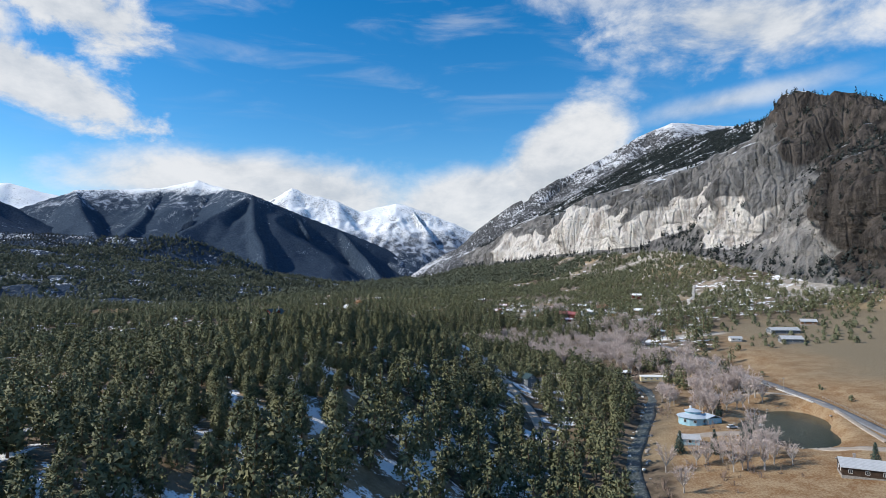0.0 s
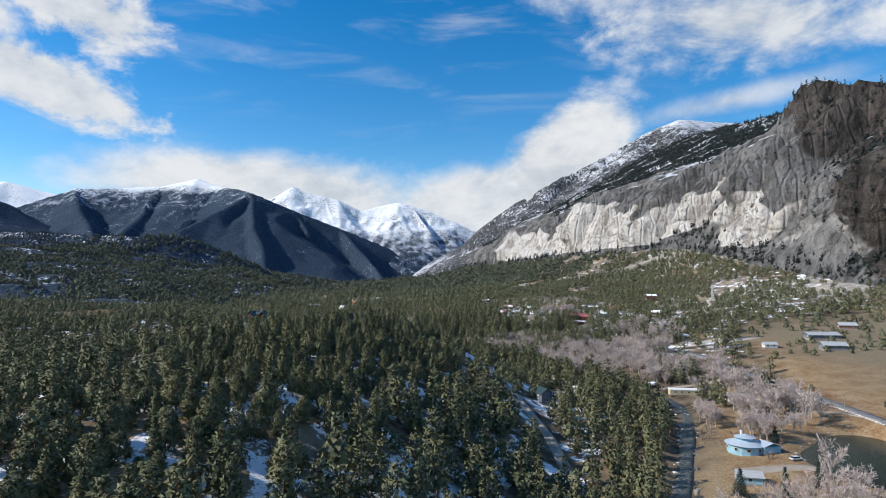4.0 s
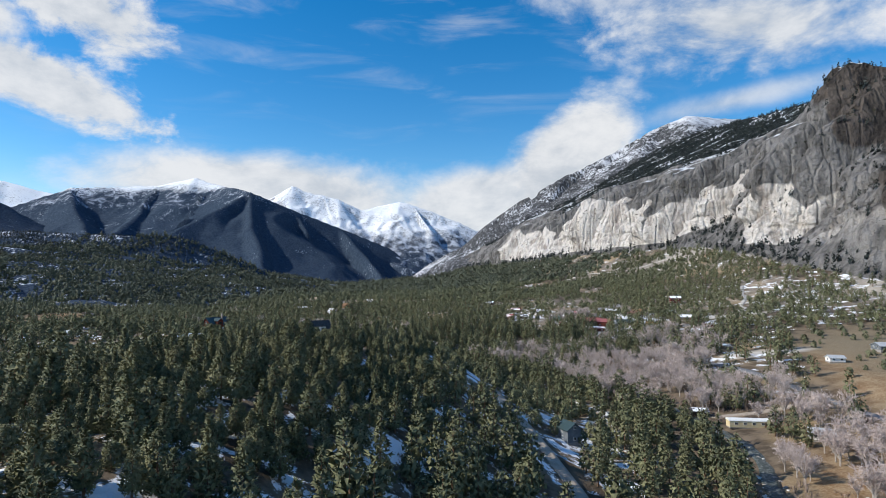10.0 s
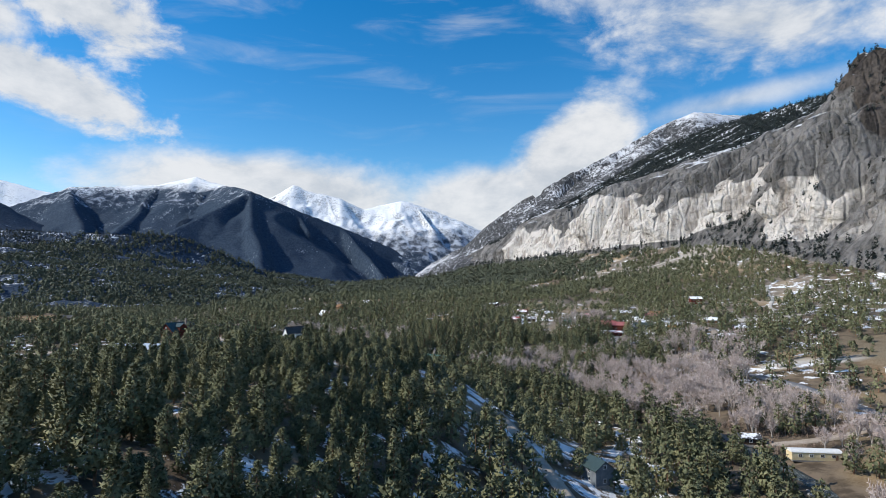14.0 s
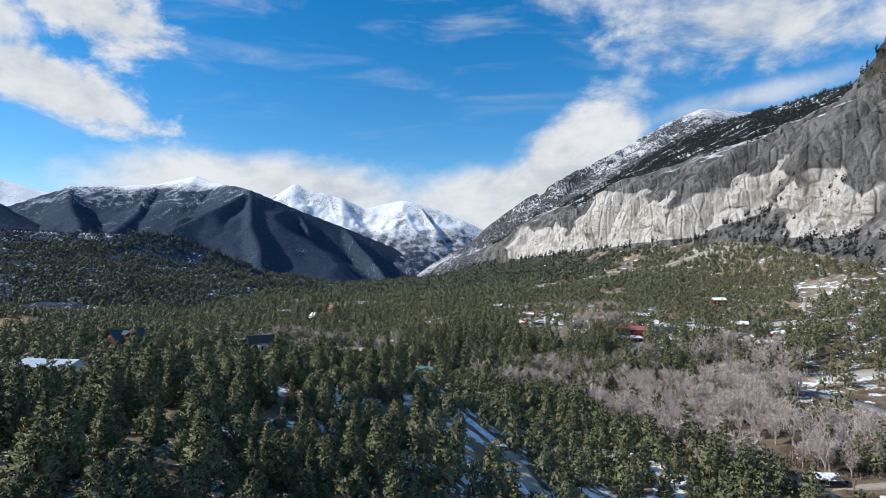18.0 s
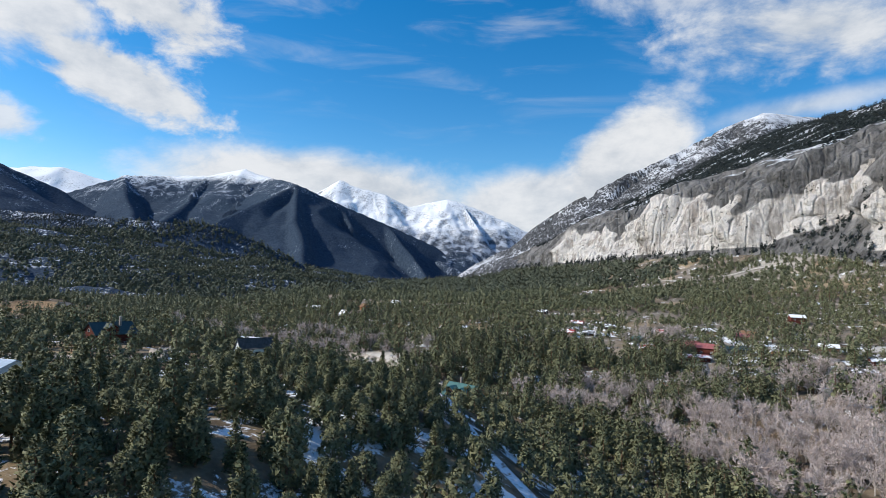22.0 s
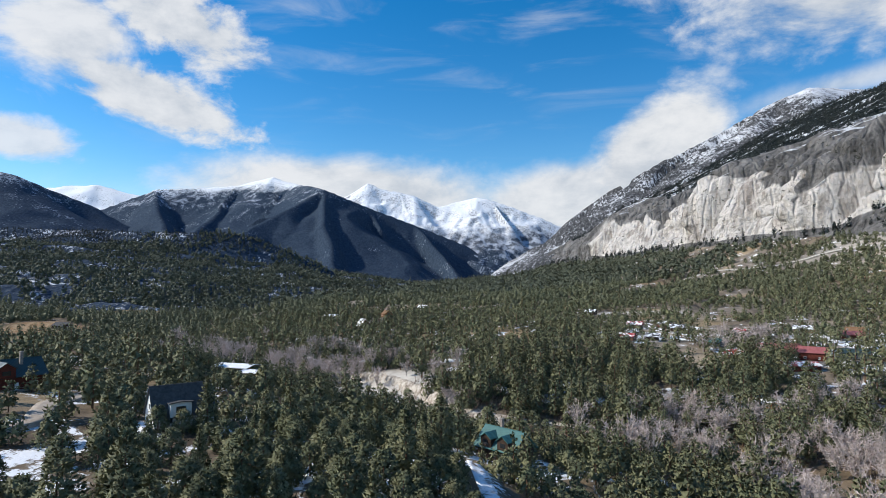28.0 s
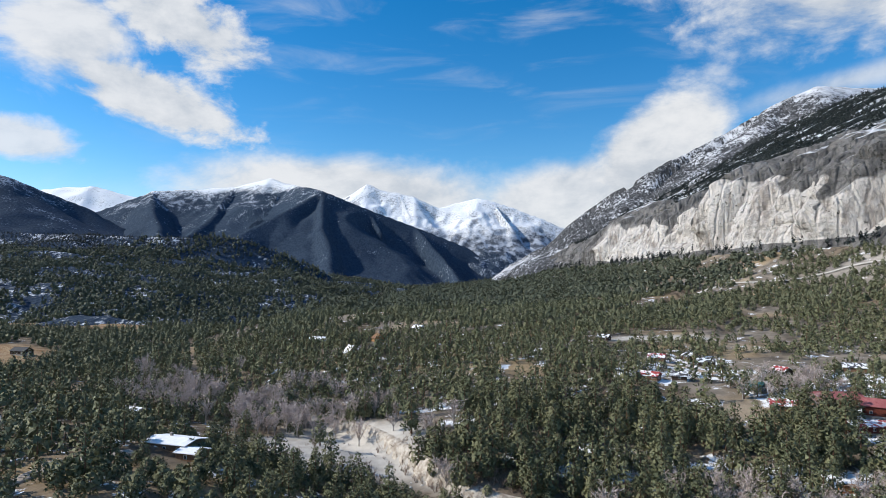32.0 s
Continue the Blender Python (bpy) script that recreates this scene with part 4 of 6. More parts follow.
for cx, cy, cyaw, cw, cl, wm, rm, lab in [
        (84, 822, 70, 7, 10, M_BROWNWALL, M_RED_SNOW, "small brown cabin with a snowy red roof"),
        (107, 829, 20, 7, 9, M_REDWALL, M_DARK_SNOW, "small red cabin with a patchy snowy roof"),
        (71, 776, 60, 7, 10, M_BROWNWALL, M_RED_SNOW, "small brown cabin with a snowy red roof"),
        (87, 775, 75, 6, 8, M_LOG, M_DARK_SNOW, "small dark cabin with a patchy snowy roof"),
        (112, 812, 85, 7, 10, M_LOG, M_DARK_SNOW, "small dark cabin under a patchy snowy roof"),
        (184, 782, 70, 8, 11, M_BROWNWALL, M_DARK_SNOW, "brown cabin under patchy roof snow"),
        (207, 764, 50, 8, 10, M_ORANGEWALL, M_BROWNROOF, "amber cabin with a brown roof"),
        (146, 784, 30, 7, 9, M_LOG, M_RED_SNOW, "dark cabin with a red roof"),
        (176, 706, 88, 7, 15, M_GREYWALL, M_GREENROOF, "low building with a green metal roof"),
        (199, 694, 60, 8, 10, M_ORANGEWALL, M_GREYROOF, "amber cabin with a grey metal roof"),
        (199, 752, 75, 8, 12, M_REDWALL, M_REDROOF, "red cabin with a red metal roof"),
        (214, 632, 86, 7, 13, M_LOG, M_DARK_SNOW, "dark low cabin with a snowy roof"),
        (232, 700, 70, 8, 11, M_BROWNWALL, M_SNOW, "brown cabin under roof snow"),
        (236, 655, 80, 7, 9, M_REDWALL, M_DARK_SNOW, "small red cabin with a snowy roof"),
        (60, 905, 60, 7, 9, M_LOG, M_DARK_SNOW, "dark cabin in the woods with a snowy roof"),
        (120, 750, 40, 6, 8, M_GREYWALL, M_TEAL, "small cabin with a teal roof")]:
    house("cabin", lab, cx, cy, cyaw, cw, cl, 2.9, 1.9, wm, rm, group=CABIN, chimney=(cl > 9), clear=1.3)
house("red_tower_house", "tall red house with a snowy roof on the slope", 266, 812, 80, 9, 11, 6.2, 2.0, M_REDWALL, M_SNOW, storeys=2, clear=1.4)
house("far_cottage", "pale cottage far up the valley", -300, 1500, 60, 9, 14, 3, 2, M_WHITEWALL, M_SNOW)
house("bench_house", "pale house on the snowy foot of the bench", -1000, 1790, 70, 14, 30, 5, 3, M_WHITEWALL, M_SNOW, clear=2.5)
# by the creek and pond
house("grey_cabin", "two-storey slate grey cabin with a white-framed window in the pines", 55, 380, 20, 6.5, 8, 5.4, 2.4, M_GREYWALL, M_GREENROOF, storeys=2, chimney=False)
house("pond_house", "low dark red house with a pale metal roof by the pond", 150, 214, 65, 10, 15, 3.2, 1.9, M_LOG, M_GREYROOF)
house("shed", "pale blue shed with a grey metal roof", 110, 268, 75, 6, 8, 2.8, 1.2, M_BLUEWALL, M_GREYROOF, category="shed", chimney=False)
house("white_garage", "white garage with a pale roof under the cottonwoods", 165, 388, 60, 8, 11, 3.0, 1.4, M_WHITEWALL, M_GREYROOF, category="garage", chimney=False)
house("dark_shed", "dark open shed beside the gravel road", 134, 440, 80, 6, 8, 3.0, 1.2, M_LOG, M_DARK_SNOW, category="shed", chimney=False)
FARM = "grey metal roofed farm buildings above the meadow"
house("farm_building", "long farm building with a pale grey metal roof", 305, 532, 85, 11, 24, 2.8, 2.0, M_GREYWALL, M_GREYROOF, group=FARM, category="barn", chimney=False)
house("farm_building", "farm house with a grey metal roof", 288, 492, 80, 10, 16, 3.0, 2.2, M_GREYWALL, M_GREYROOF, group=FARM)
house("farm_building", "small white farm shed", 252, 512, 80, 7, 9, 2.6, 1.4, M_WHITEWALL, M_GREYROOF, group=FARM, category="shed", chimney=False)
house("farm_building", "brown farm cabin with a pale roof among junipers", 345, 560, 70, 8, 13, 3.0, 2.0, M_BROWNWALL, M_GREYROOF, group=FARM)


def round_house(x, y):
    """Sky blue round house: a wide lower drum and a smaller raised one, each with a shallow cone roof."""
    z = float(ground_z(x, y)) + 0.2
    h = thing("round_house", x, y, z, 15, "round sky blue house with tiered pale blue roofs", "house")
    CLEAR.append((x, y, 12))
    part("wall", ring(7.0, -0.6, 3.4, 14), M_BLUEWALL, h)
    part("roof", ring(8.0, 3.3, 4.9, 14, 3.2), M_BLUEROOF, h)
    part("upper_wall", ring(3.6, 4.3, 5.9, 12), M_BLUEWALL, h)
    part("upper_roof", ring(4.4, 5.85, 7.1, 12, 0.4), M_BLUEROOF, h)
    wing = part("wing", boxes((6.5, -5.0, 1.5, 8, 6, 3.6)), M_BLUEWALL, h)
    part("wing_roof", prism([(2.0, 3.3), (6.5, 4.6), (11.0, 3.3), (11.0, 3.5), (6.5, 4.85), (2.0, 3.5)], -8.5, -1.5), M_BLUEROOF, wing)
    part("chimney", boxes((1.5, 3.5, 6.0, 0.9, 0.9, 3.2)), M_TRIM, h)
    for i in range(9):
        a = i * 40.0
        window(h, 6.95 * math.cos(radians(a)), 6.95 * math.sin(radians(a)), 1.8, 1.3, 1.2, a, M_TRIM)


round_house(127, 304)


def trailer(x, y, yaw):
    z = float(ground_z(x, y)) + 0.2
    h = thing("mobile_home", x, y, z, yaw, "long cream mobile home with a curved white roof", "mobile home")
    CLEAR.append((x, y, 11))
    part("wall", boxes((0, 0, 1.6, 5.0, 18, 3.0)), M_CREAMWALL, h)
    arc = [(2.7 * math.cos(a), 3.05 + 1.0 * math.sin(a)) for a in np.linspace(0, math.pi, 9)]
    part("roof", prism(arc, -9.2, 9.2), M_TRIM, h)
    part("skirt", boxes((0, 0, -0.1, 4.9, 17.8, 0.6)), M_STONE, h)
    for i in range(4):
        window(h, -2.5, -6 + 4 * i, 1.9, 1.3, 1.0, 180, M_TRIM)
    part("door", boxes((-2.54, -8.0 + 0.9, 1.3, 0.08, 0.95, 2.1)), M_BROWNWALL, h)


trailer(147, 416, 84)


def waste_box(x, y, yaw):
    z = float(ground_z(x, y))
    h = thing("storage_box", x, y, z, yaw, "orange boarded storage box on bare ground", "container")
    CLEAR.append((x, y, 10))
    part("body", boxes((0, 0, 1.35, 2.4, 6.4, 2.5)), M_ORANGE, h)
    part("lid", boxes((0, 0, 2.68, 2.6, 6.6, 0.16)), M_BROWNWALL, h)
    for i in range(6):
        part("rib", boxes((-1.24, -3.0 + 1.2 * i, 1.35, 0.08, 0.14, 2.4)), M_BROWNWALL, h)
    for i in (-2.6, 2.6):
        part("skid", boxes((0, i, 0.06, 2.4, 0.2, 0.16)), M_BROWNWALL, h)


waste_box(112, 643, 92)


def car(x, y, yaw, c1, c2, label, truck=False):
    z = float(ground_z(x, y)) + 0.08
    h = thing("car", x, y, z, yaw, label, "pickup" if truck else "car", "parked vehicles")
    CLEAR.append((x, y, 4.5))
    paint = mat_plain("car_paint", c1, c2, 0.5, 0.3, 0.5)
    body = [(-2.35, 0.42), (2.35, 0.42), (2.4, 0.75), (2.2, 0.98), (-2.25, 1.02), (-2.4, 0.8)]
    bm = prism(body, -0.92, 0.92)
    bmesh.ops.bevel(bm, geom=list(bm.edges), offset=0.07, segments=1, affect="EDGES")
    part("body", bm, paint, h)
    cab = [(-0.2, 1.0), (1.25, 1.0), (0.75, 1.62), (0.0, 1.66)] if truck else [(-2.05, 1.0), (1.25, 1.0), (0.65, 1.58), (-1.7, 1.62)]
    c = part("cabin", prism(cab, -0.80, 0.80), M_GLASS, h)
    lo, hi = cab[3][0], cab[2][0]
    part("car_roof", boxes(((lo + hi) / 2, 0, 1.64, hi - lo + 0.1, 1.56, 0.07)), paint, c)
    for wx in (-1.45, 1.45):
        for wy in (-0.86, 0.86):
            bm = bmesh.new()
            bmesh.ops.create_cone(bm, cap_ends=True, segments=14, radius1=0.36, radius2=0.36, depth=0.24, matrix=pose(wx, wy, 0.36, 90, 0, 0))
            wheel = part("wheel", bm, M_RUBBER, h)
            bm = bmesh.new()
            bmesh.ops.create_cone(bm, cap_ends=True, segments=10, radius1=0.2, radius2=0.2, depth=0.27, matrix=pose(wx, wy, 0.36, 90, 0, 0))
            part("rim", bm, M_GREYROOF, wheel)
    for wy in (-0.65, 0.65):
        part("headlight", boxes((2.36, wy, 0.78, 0.08, 0.34, 0.14)), M_TRIM, h)


for cx, cy, cyaw, c1, c2, lab, tr in [
        (8, 540, 20, (0.60, 0.62, 0.63), (0.70, 0.71, 0.72), "white sport utility car parked below the log cabin", False),
        (141, 668, 70, (0.62, 0.63, 0.64), (0.72, 0.73, 0.74), "white pickup on the gravel village road", True),
        (155, 650, 10, (0.62, 0.63, 0.64), (0.72, 0.73, 0.74), "white car under a pine", False),
        (151, 690, 30, (0.03, 0.03, 0.035), (0.06, 0.06, 0.065), "dark car beside the low red-roofed building", False),
        (160, 690, 30, (0.05, 0.055, 0.07), (0.08, 0.085, 0.10), "dark blue car beside the low red-roofed building", False),
        (168, 688, 80, (0.55, 0.56, 0.57), (0.66, 0.67, 0.68), "silver car on the village yard", False),
        (141, 438, 30, (0.03, 0.035, 0.05), (0.06, 0.065, 0.08), "dark pickup on the gravel by the open shed", True),
        (139, 288, 10, (0.62, 0.63, 0.64), (0.72, 0.73, 0.74), "white car on the drive of the round house", False),
        (196, 655, 85, (0.02, 0.02, 0.022), (0.04, 0.04, 0.042), "dark car by a village cabin", False)]:
    car(cx, cy, cyaw, c1, c2, lab, tr)



# ---------------------------------------------------------------- roads, creek, pond
def smooth_line(pts, step):
    """Points every step metres or so along a curve through pts (x, y)."""
    p = [np.array(q, float) for q in pts]
    p = [2 * p[0] - p[1]] + p + [2 * p[-1] - p[-2]]
    out = []
    for a, b, c, d in zip(p, p[1:], p[2:], p[3:]):
        n = max(int(np.linalg.norm(c - b) / step), 2)
        for t in np.linspace(0, 1, n, endpoint=False):
            out.append(0.5 * (2 * b + (c - a) * t + (2 * a - 5 * b + 4 * c - d) * t * t + (3 * b - a - 3 * c + d) * t ** 3))
    return np.array(out + [p[-2]])


ROADS = []


def ribbon(name, label, pts, width, mat, lift=0.3, level=None, category="road"):
    line = smooth_line(pts, 2.5)
    ROADS.append((line, width))
    way = np.gradient(line, axis=0)
    way /= np.linalg.norm(way, axis=1)[:, None]
    side = np.stack([way[:, 1], -way[:, 0]], 1)
    offs = np.array([-0.5, -0.47, -0.2, 0.2, 0.47, 0.5]) * width
    dips = np.array([-0.9, 0, 0.05, 0.05, 0, -0.9])
    X = line[:, None, 0] + side[:, None, 0] * offs
    Y = line[:, None, 1] + side[:, None, 1] * offs
    if level is None:
        mid = np.convolve(np.pad(ground_z(line[:, 0], line[:, 1]), 4, mode="edge"), np.ones(9) / 9, "valid")
        Z = np.maximum(mid[:, None] + lift, ground_z(X, Y) + 0.12) + dips
    else:
        Z = level(X, Y) + dips
    me = from_grid(name, X[:, ::-1], Y[:, ::-1], Z[:, ::-1], mat)
    return tagged(new(name, me), label, category, kind="structure")


M_ASPHALT = mat_plain("worn_asphalt", (0.15, 0.15, 0.155), (0.22, 0.22, 0.225), 0.25, 0.9)
M_GRAVEL = mat_plain("gravel", (0.30, 0.25, 0.20), (0.42, 0.36, 0.30), 0.35, 0.95, bump=0.05)
M_PALE = mat_plain("pale_track", (0.40, 0.37, 0.33), (0.54, 0.51, 0.47), 0.2, 0.95)


def mat_snowy_track():
    m, N, b = material("snow_packed_track", 0.8, 0.2)
    p = where(N)
    f = N.ramp(N.noise(p, 0.45, 6.0, 0.65), 0.36, 0.50)
    N.link(mixc(N, f, (0.20, 0.16, 0.13), (0.74, 0.76, 0.80)), b.inputs["Base Color"])
    return m


M_SNOWTRACK = mat_snowy_track()
ribbon("road_main", "grey asphalt valley road beside the brown meadow",
       [(184, 120), (190, 190), (197, 263), (205, 320), (206, 375), (203, 425), (201, 490), (193, 533), (180, 565), (160, 597), (152, 629), (140, 650), (142, 668), (150, 692), (166, 705)], 6.2, M_ASPHALT)
ribbon("road_ridge", "dirt road down the ridge with packed snow at its edges", [(47, 255), (47, 285), (47, 318), (42, 350), (36, 374), (30, 392), (24, 410)], 5.2, M_GRAVEL)
ribbon("road_drive", "snow-packed drive on the pine ridge", [(24, 410), (9, 440), (-3, 478), (-8, 498), (-13, 515), (-18, 528), (-24, 540), (-32, 549), (-42, 556)], 3.6, M_SNOWTRACK)
ribbon("road_left", "tan gravel drive between junipers", [(-180, 440), (-128, 462), (-103, 473), (-112, 492), (-122, 515), (-138, 542), (-140, 570), (-128, 592)], 5.5, M_GRAVEL)
ribbon("road_yard", "gravel lane to the yard by the creek", [(205, 440), (172, 436), (146, 436), (128, 442)], 5.0, M_GRAVEL)
ribbon("road_pond", "pale gravel path round the pond", [(187, 252), (192, 272), (200, 300), (206, 325), (198, 345), (180, 352), (160, 338)], 3.2, M_GRAVEL)
ribbon("road_round_house", "gravel drive and parking by the round house", [(112, 280), (126, 280), (140, 278), (152, 262), (168, 246), (187, 240)], 7.0, M_GRAVEL)
ribbon("road_slope", "pale bare track across the wooded slope", [(205, 1210), (253, 1235), (300, 1182), (338, 1160), (367, 1146), (390, 1120)], 9.0, M_PALE, 0.5)
ribbon("road_gully", "pale gravel gully on the slope", [(366, 858), (345, 815), (335, 790), (312, 752), (308, 737), (285, 715)], 3.6, M_PALE, 0.4)
ribbon("road_village", "gravel village street", [(166, 705), (182, 730), (176, 760), (150, 770), (110, 795), (95, 815), (60, 830)], 5.0, M_GRAVEL)
ribbon("road_village_east", "gravel village street", [(160, 597), (185, 612), (205, 640), (222, 670), (218, 700), (200, 725)], 5.0, M_GRAVEL)
ribbon("road_meadow", "pale farm lane by the hay meadow", [(-500, 690), (-400, 700), (-300, 672), (-230, 640), (-190, 590)], 6.0, M_PALE)


def mat_water(name, c, rough, scale, bump):
    m, N, b = material(name, rough, 0.3)
    p = where(N)
    b.inputs["Base Color"].default_value = (*c, 1)
    bumped(N, b, N.noise(p, scale, 4.0), bump, 0.1)
    return m


M_POND = mat_water("pond_water", (0.020, 0.036, 0.029), 0.22, 0.8, 0.02)
M_CREEK, _N, _b = material("creek_water", 0.45, 0.25)
_p = where(_N)
_N.link(mixc(_N, _N.ramp(_N.noise(_p, 1.1, 7.0, 0.75), 0.46, 0.66), (0.032, 0.042, 0.035), (0.27, 0.28, 0.27)), _b.inputs["Base Color"])
bumped(_N, _b, _N.noise(_p, 1.4, 5.0), 0.8, 0.25)
creek_line = [(x, y) for x, y, z in CREEK if -320 < y < 640]
ribbon("water_creek", "shallow grey creek over stones", creek_line, 6.4, M_CREEK, level=lambda X, Y: along(CREEK, X, Y)[1] - 0.2, category="creek")


def build_pond():
    a = np.linspace(0, 2 * math.pi, 96, endpoint=False)
    bm = bmesh.new()
    ring_v = []
    for t in a:
        wob = 1 + 0.10 * math.sin(3 * math.atan2(math.sin(t) * 19.5, math.cos(t) * 41) + 0.7)
        u, v = 41 * 1.04 * math.cos(t) * wob, 19.5 * 1.04 * math.sin(t) * wob
        ring_v.append(bm.verts.new((POND[0] + u * 0.5 + v * 0.866, POND[1] + u * 0.866 - v * 0.5, POND[2])))
    face = bm.faces.new(ring_v)
    if face.normal.z < 0:
        bmesh.ops.reverse_faces(bm, faces=[face])
    bm.normal_update()
    me = bpy.data.meshes.new("water_pond")
    bm.to_mesh(me)
    bm.free()
    me.materials.append(M_POND)
    tagged(new("water_pond", me), "dark green still pond", "pond", kind="structure")


build_pond()


# ---------------------------------------------------------------- trees
rng = np.random.RandomState(11)


class Sketch:
    """Gathers triangles."""

    def __init__(self):
        self.v, self.f = [], []

    def tri(self, a, b, c):
        n = len(self.v)
        self.v += [a, b, c]
        self.f.append((n, n + 1, n + 2))

    def limb(self, a, b, ra, rb, sides=4):
        """A tapered stick."""
        a, b = np.array(a, float), np.array(b, float)
        w = b - a
        w /= np.linalg.norm(w) + 1e-9
        p = np.cross(w, (0.3, 0.9, 0.2) if abs(w[2]) > 0.8 else (0, 0, 1))
        p /= np.linalg.norm(p)
        q = np.cross(w, p)
        n = len(self.v)
        for c, r in ((a, ra), (b, rb)):
            for k in range(sides):
                t = 2 * math.pi * k / sides
                self.v.append(c + r * (p * math.cos(t) + q * math.sin(t)))
        for k in range(sides):
            m = (k + 1) % sides
            self.f += [(n + k, n + m, n + sides + m), (n + k, n + sides + m, n + sides + k)]

    def done(self):
        return np.array(self.v, np.float32), np.array(self.f, np.int32)


def tuft(s, c, size, count, out, thin=1.0):
    """A clump of needles: thin triangles thrown outward and up."""
    for _ in range(count):
        d = rng.normal(size=3) * 0.8 + np.array(out) * 1.0 + np.array((0, 0, 0.3))
        d /= np.linalg.norm(d) + 1e-9
        p = np.cross(d, rng.normal(size=3))
        p /= np.linalg.norm(p) + 1e-9
        o = c + rng.normal(size=3) * size * 0.36
        L = size * rng.uniform(0.65, 1.25)
        w = size * rng.uniform(0.17, 0.30) * thin
        s.tri(o - p * w - d * L * 0.35, o + p * w - d * L * 0.35, o + d * L)


def rounded(sketch, h, wide, soft=0.56):
    """A crown's triangles turned outward, with normals that swell like the whole crown."""
    v, f = sketch.done()
    t = v[f]
    n = np.cross(t[:, 1] - t[:, 0], t[:, 2] - t[:, 0])
    n /= np.linalg.norm(n, axis=1)[:, None] + 1e-9
    c = t.mean(1)
    out = np.stack([c[:, 0] / wide, c[:, 1] / wide, (c[:, 2] - 0.42 * h) / (0.55 * h) + 0.2], 1)
    out /= np.linalg.norm(out, axis=1)[:, None] + 1e-9
    back = (n * out).sum(1) < 0
    f[back] = f[back][:, ::-1]
    n[back] *= -1
    n = out * soft + n * (1 - soft)
    n /= np.linalg.norm(n, axis=1)[:, None] + 1e-9
    nv = np.zeros_like(v)
    nv[f.ravel()] = np.repeat(n, 3, axis=0)
    return v, f, nv


def crown_radius(form, t, wide):
    """Half width of a crown at the height t of it, 0 to 1."""
    if form == "round":
        return wide * math.sqrt(max(1 - ((t - 0.34) / 0.68) ** 2, 0.01)) * (1.06 - 0.3 * t)
    if form == "pine":
        return wide * (1 - t) ** 0.55 * (0.55 + 0.45 * min(1, t * 4)) + 0.03 * wide
    return wide * (1 - t) ** 0.85 + 0.02 * wide


def leafy(s, h, wide, base, form, n, size, reach=1.0):
    """Covers a crown with n rough scales of foliage, turned every way, so that its outline stays broken."""
    lobes = rng.uniform(0.70, 1.20, 6)
    for i in range(n):
        t = (i + rng.uniform(0, 1)) / n
        t = t ** (0.9 if form == "round" else 1.25)
        a = i * 2.39996 + rng.uniform(-0.4, 0.4)
        r = crown_radius(form, t, wide) * lobes[int((a + 2.0 * t) / 1.05) % 6] * reach * rng.uniform(0.72, 1.0)
        c = np.array((math.cos(a) * r, math.sin(a) * r, h * (base + (1 - base) * t)))
        up = 1.6 * t - 0.35 if form == "round" else 0.35
        nrm = np.array((math.cos(a), math.sin(a), up)) + rng.normal(size=3) * 0.55
        nrm /= np.linalg.norm(nrm)
        p = np.cross(nrm, rng.normal(size=3))
        p /= np.linalg.norm(p) + 1e-9
        q = np.cross(nrm, p)
        k = size * rng.uniform(0.7, 1.3) * (1.0 if form == "round" else 1.15 - 0.75 * t)
        s.tri(c - p * k - q * k * 0.6, c + p * k - q * k * 0.6, c + q * k * 1.2)


def pine_shape(h, clumps, per, size, form, thin=1.0):
    """Crown and trunk of a conifer h metres high. form: 'pine' tall and open, 'round' low and bushy, 'fir' narrow."""
    crown, trunk = Sketch(), Sketch()
    base = {"pine": rng.uniform(0.12, 0.24), "round": 0.06, "fir": 0.07}[form]
    wide = {"pine": rng.uniform(0.27, 0.35), "round": rng.uniform(0.42, 0.56), "fir": rng.uniform(0.22, 0.27)}[form] * h
    lean = rng.normal(size=2) * 0.015 * h
    lobes = rng.uniform(0.68, 1.22, 7)
    tiers = max(int(clumps / 11), 5)
    for i in range(clumps):
        t = (i + rng.uniform(0, 1)) / clumps
        if form == "round":
            t = t ** 0.85
            f = math.sqrt(rng.uniform(0.35, 1.0))
            drop = 0.05
        else:
            t = (math.floor(t * tiers) + 0.5 + rng.uniform(-0.25, 0.25)) / tiers if clumps > 30 else t
            t = t ** (1.1 if form == "pine" else 1.25)
            f = rng.choice((0.4, 0.7, 0.9, 1.0))
            drop = 0.25
        a = i * 2.39996 + rng.uniform(-0.5, 0.5)
        r = crown_radius(form, t, wide) * lobes[int((a + t * 3) / 0.9) % 7] * f
        z = h * (base + (0.97 - base) * t) - r * drop
        c = np.array((math.cos(a) * r + lean[0] * t, math.sin(a) * r + lean[1] * t, z))
        tuft(crown, c, size * (1.1 - 0.4 * t), per, (math.cos(a), math.sin(a), 0.2), thin)
        if form == "pine" and i % 6 == 0 and clumps > 60:
            trunk.limb((lean[0] * t, lean[1] * t, z + r * drop * 0.6), c, 0.05, 0.02, 3)
    tuft(crown, np.array((lean[0], lean[1], h * 0.95)), size * 0.6, 3, (0, 0, 1.0), thin)
    inner = 170 if clumps > 120 else 80 if clumps > 60 else 50 if clumps > 30 else 26
    leafy(crown, h * 0.92, wide, base + 0.04, form, inner, wide * {170: 0.115, 80: 0.165, 50: 0.20, 26: 0.26}[inner], 0.78)
    trunk.limb((0, 0, -0.6), (lean[0], lean[1], h * 0.93), 0.020 * h + 0.05, 0.03, 6 if clumps > 60 else 3)
    return rounded(crown, h, wide), trunk.done()


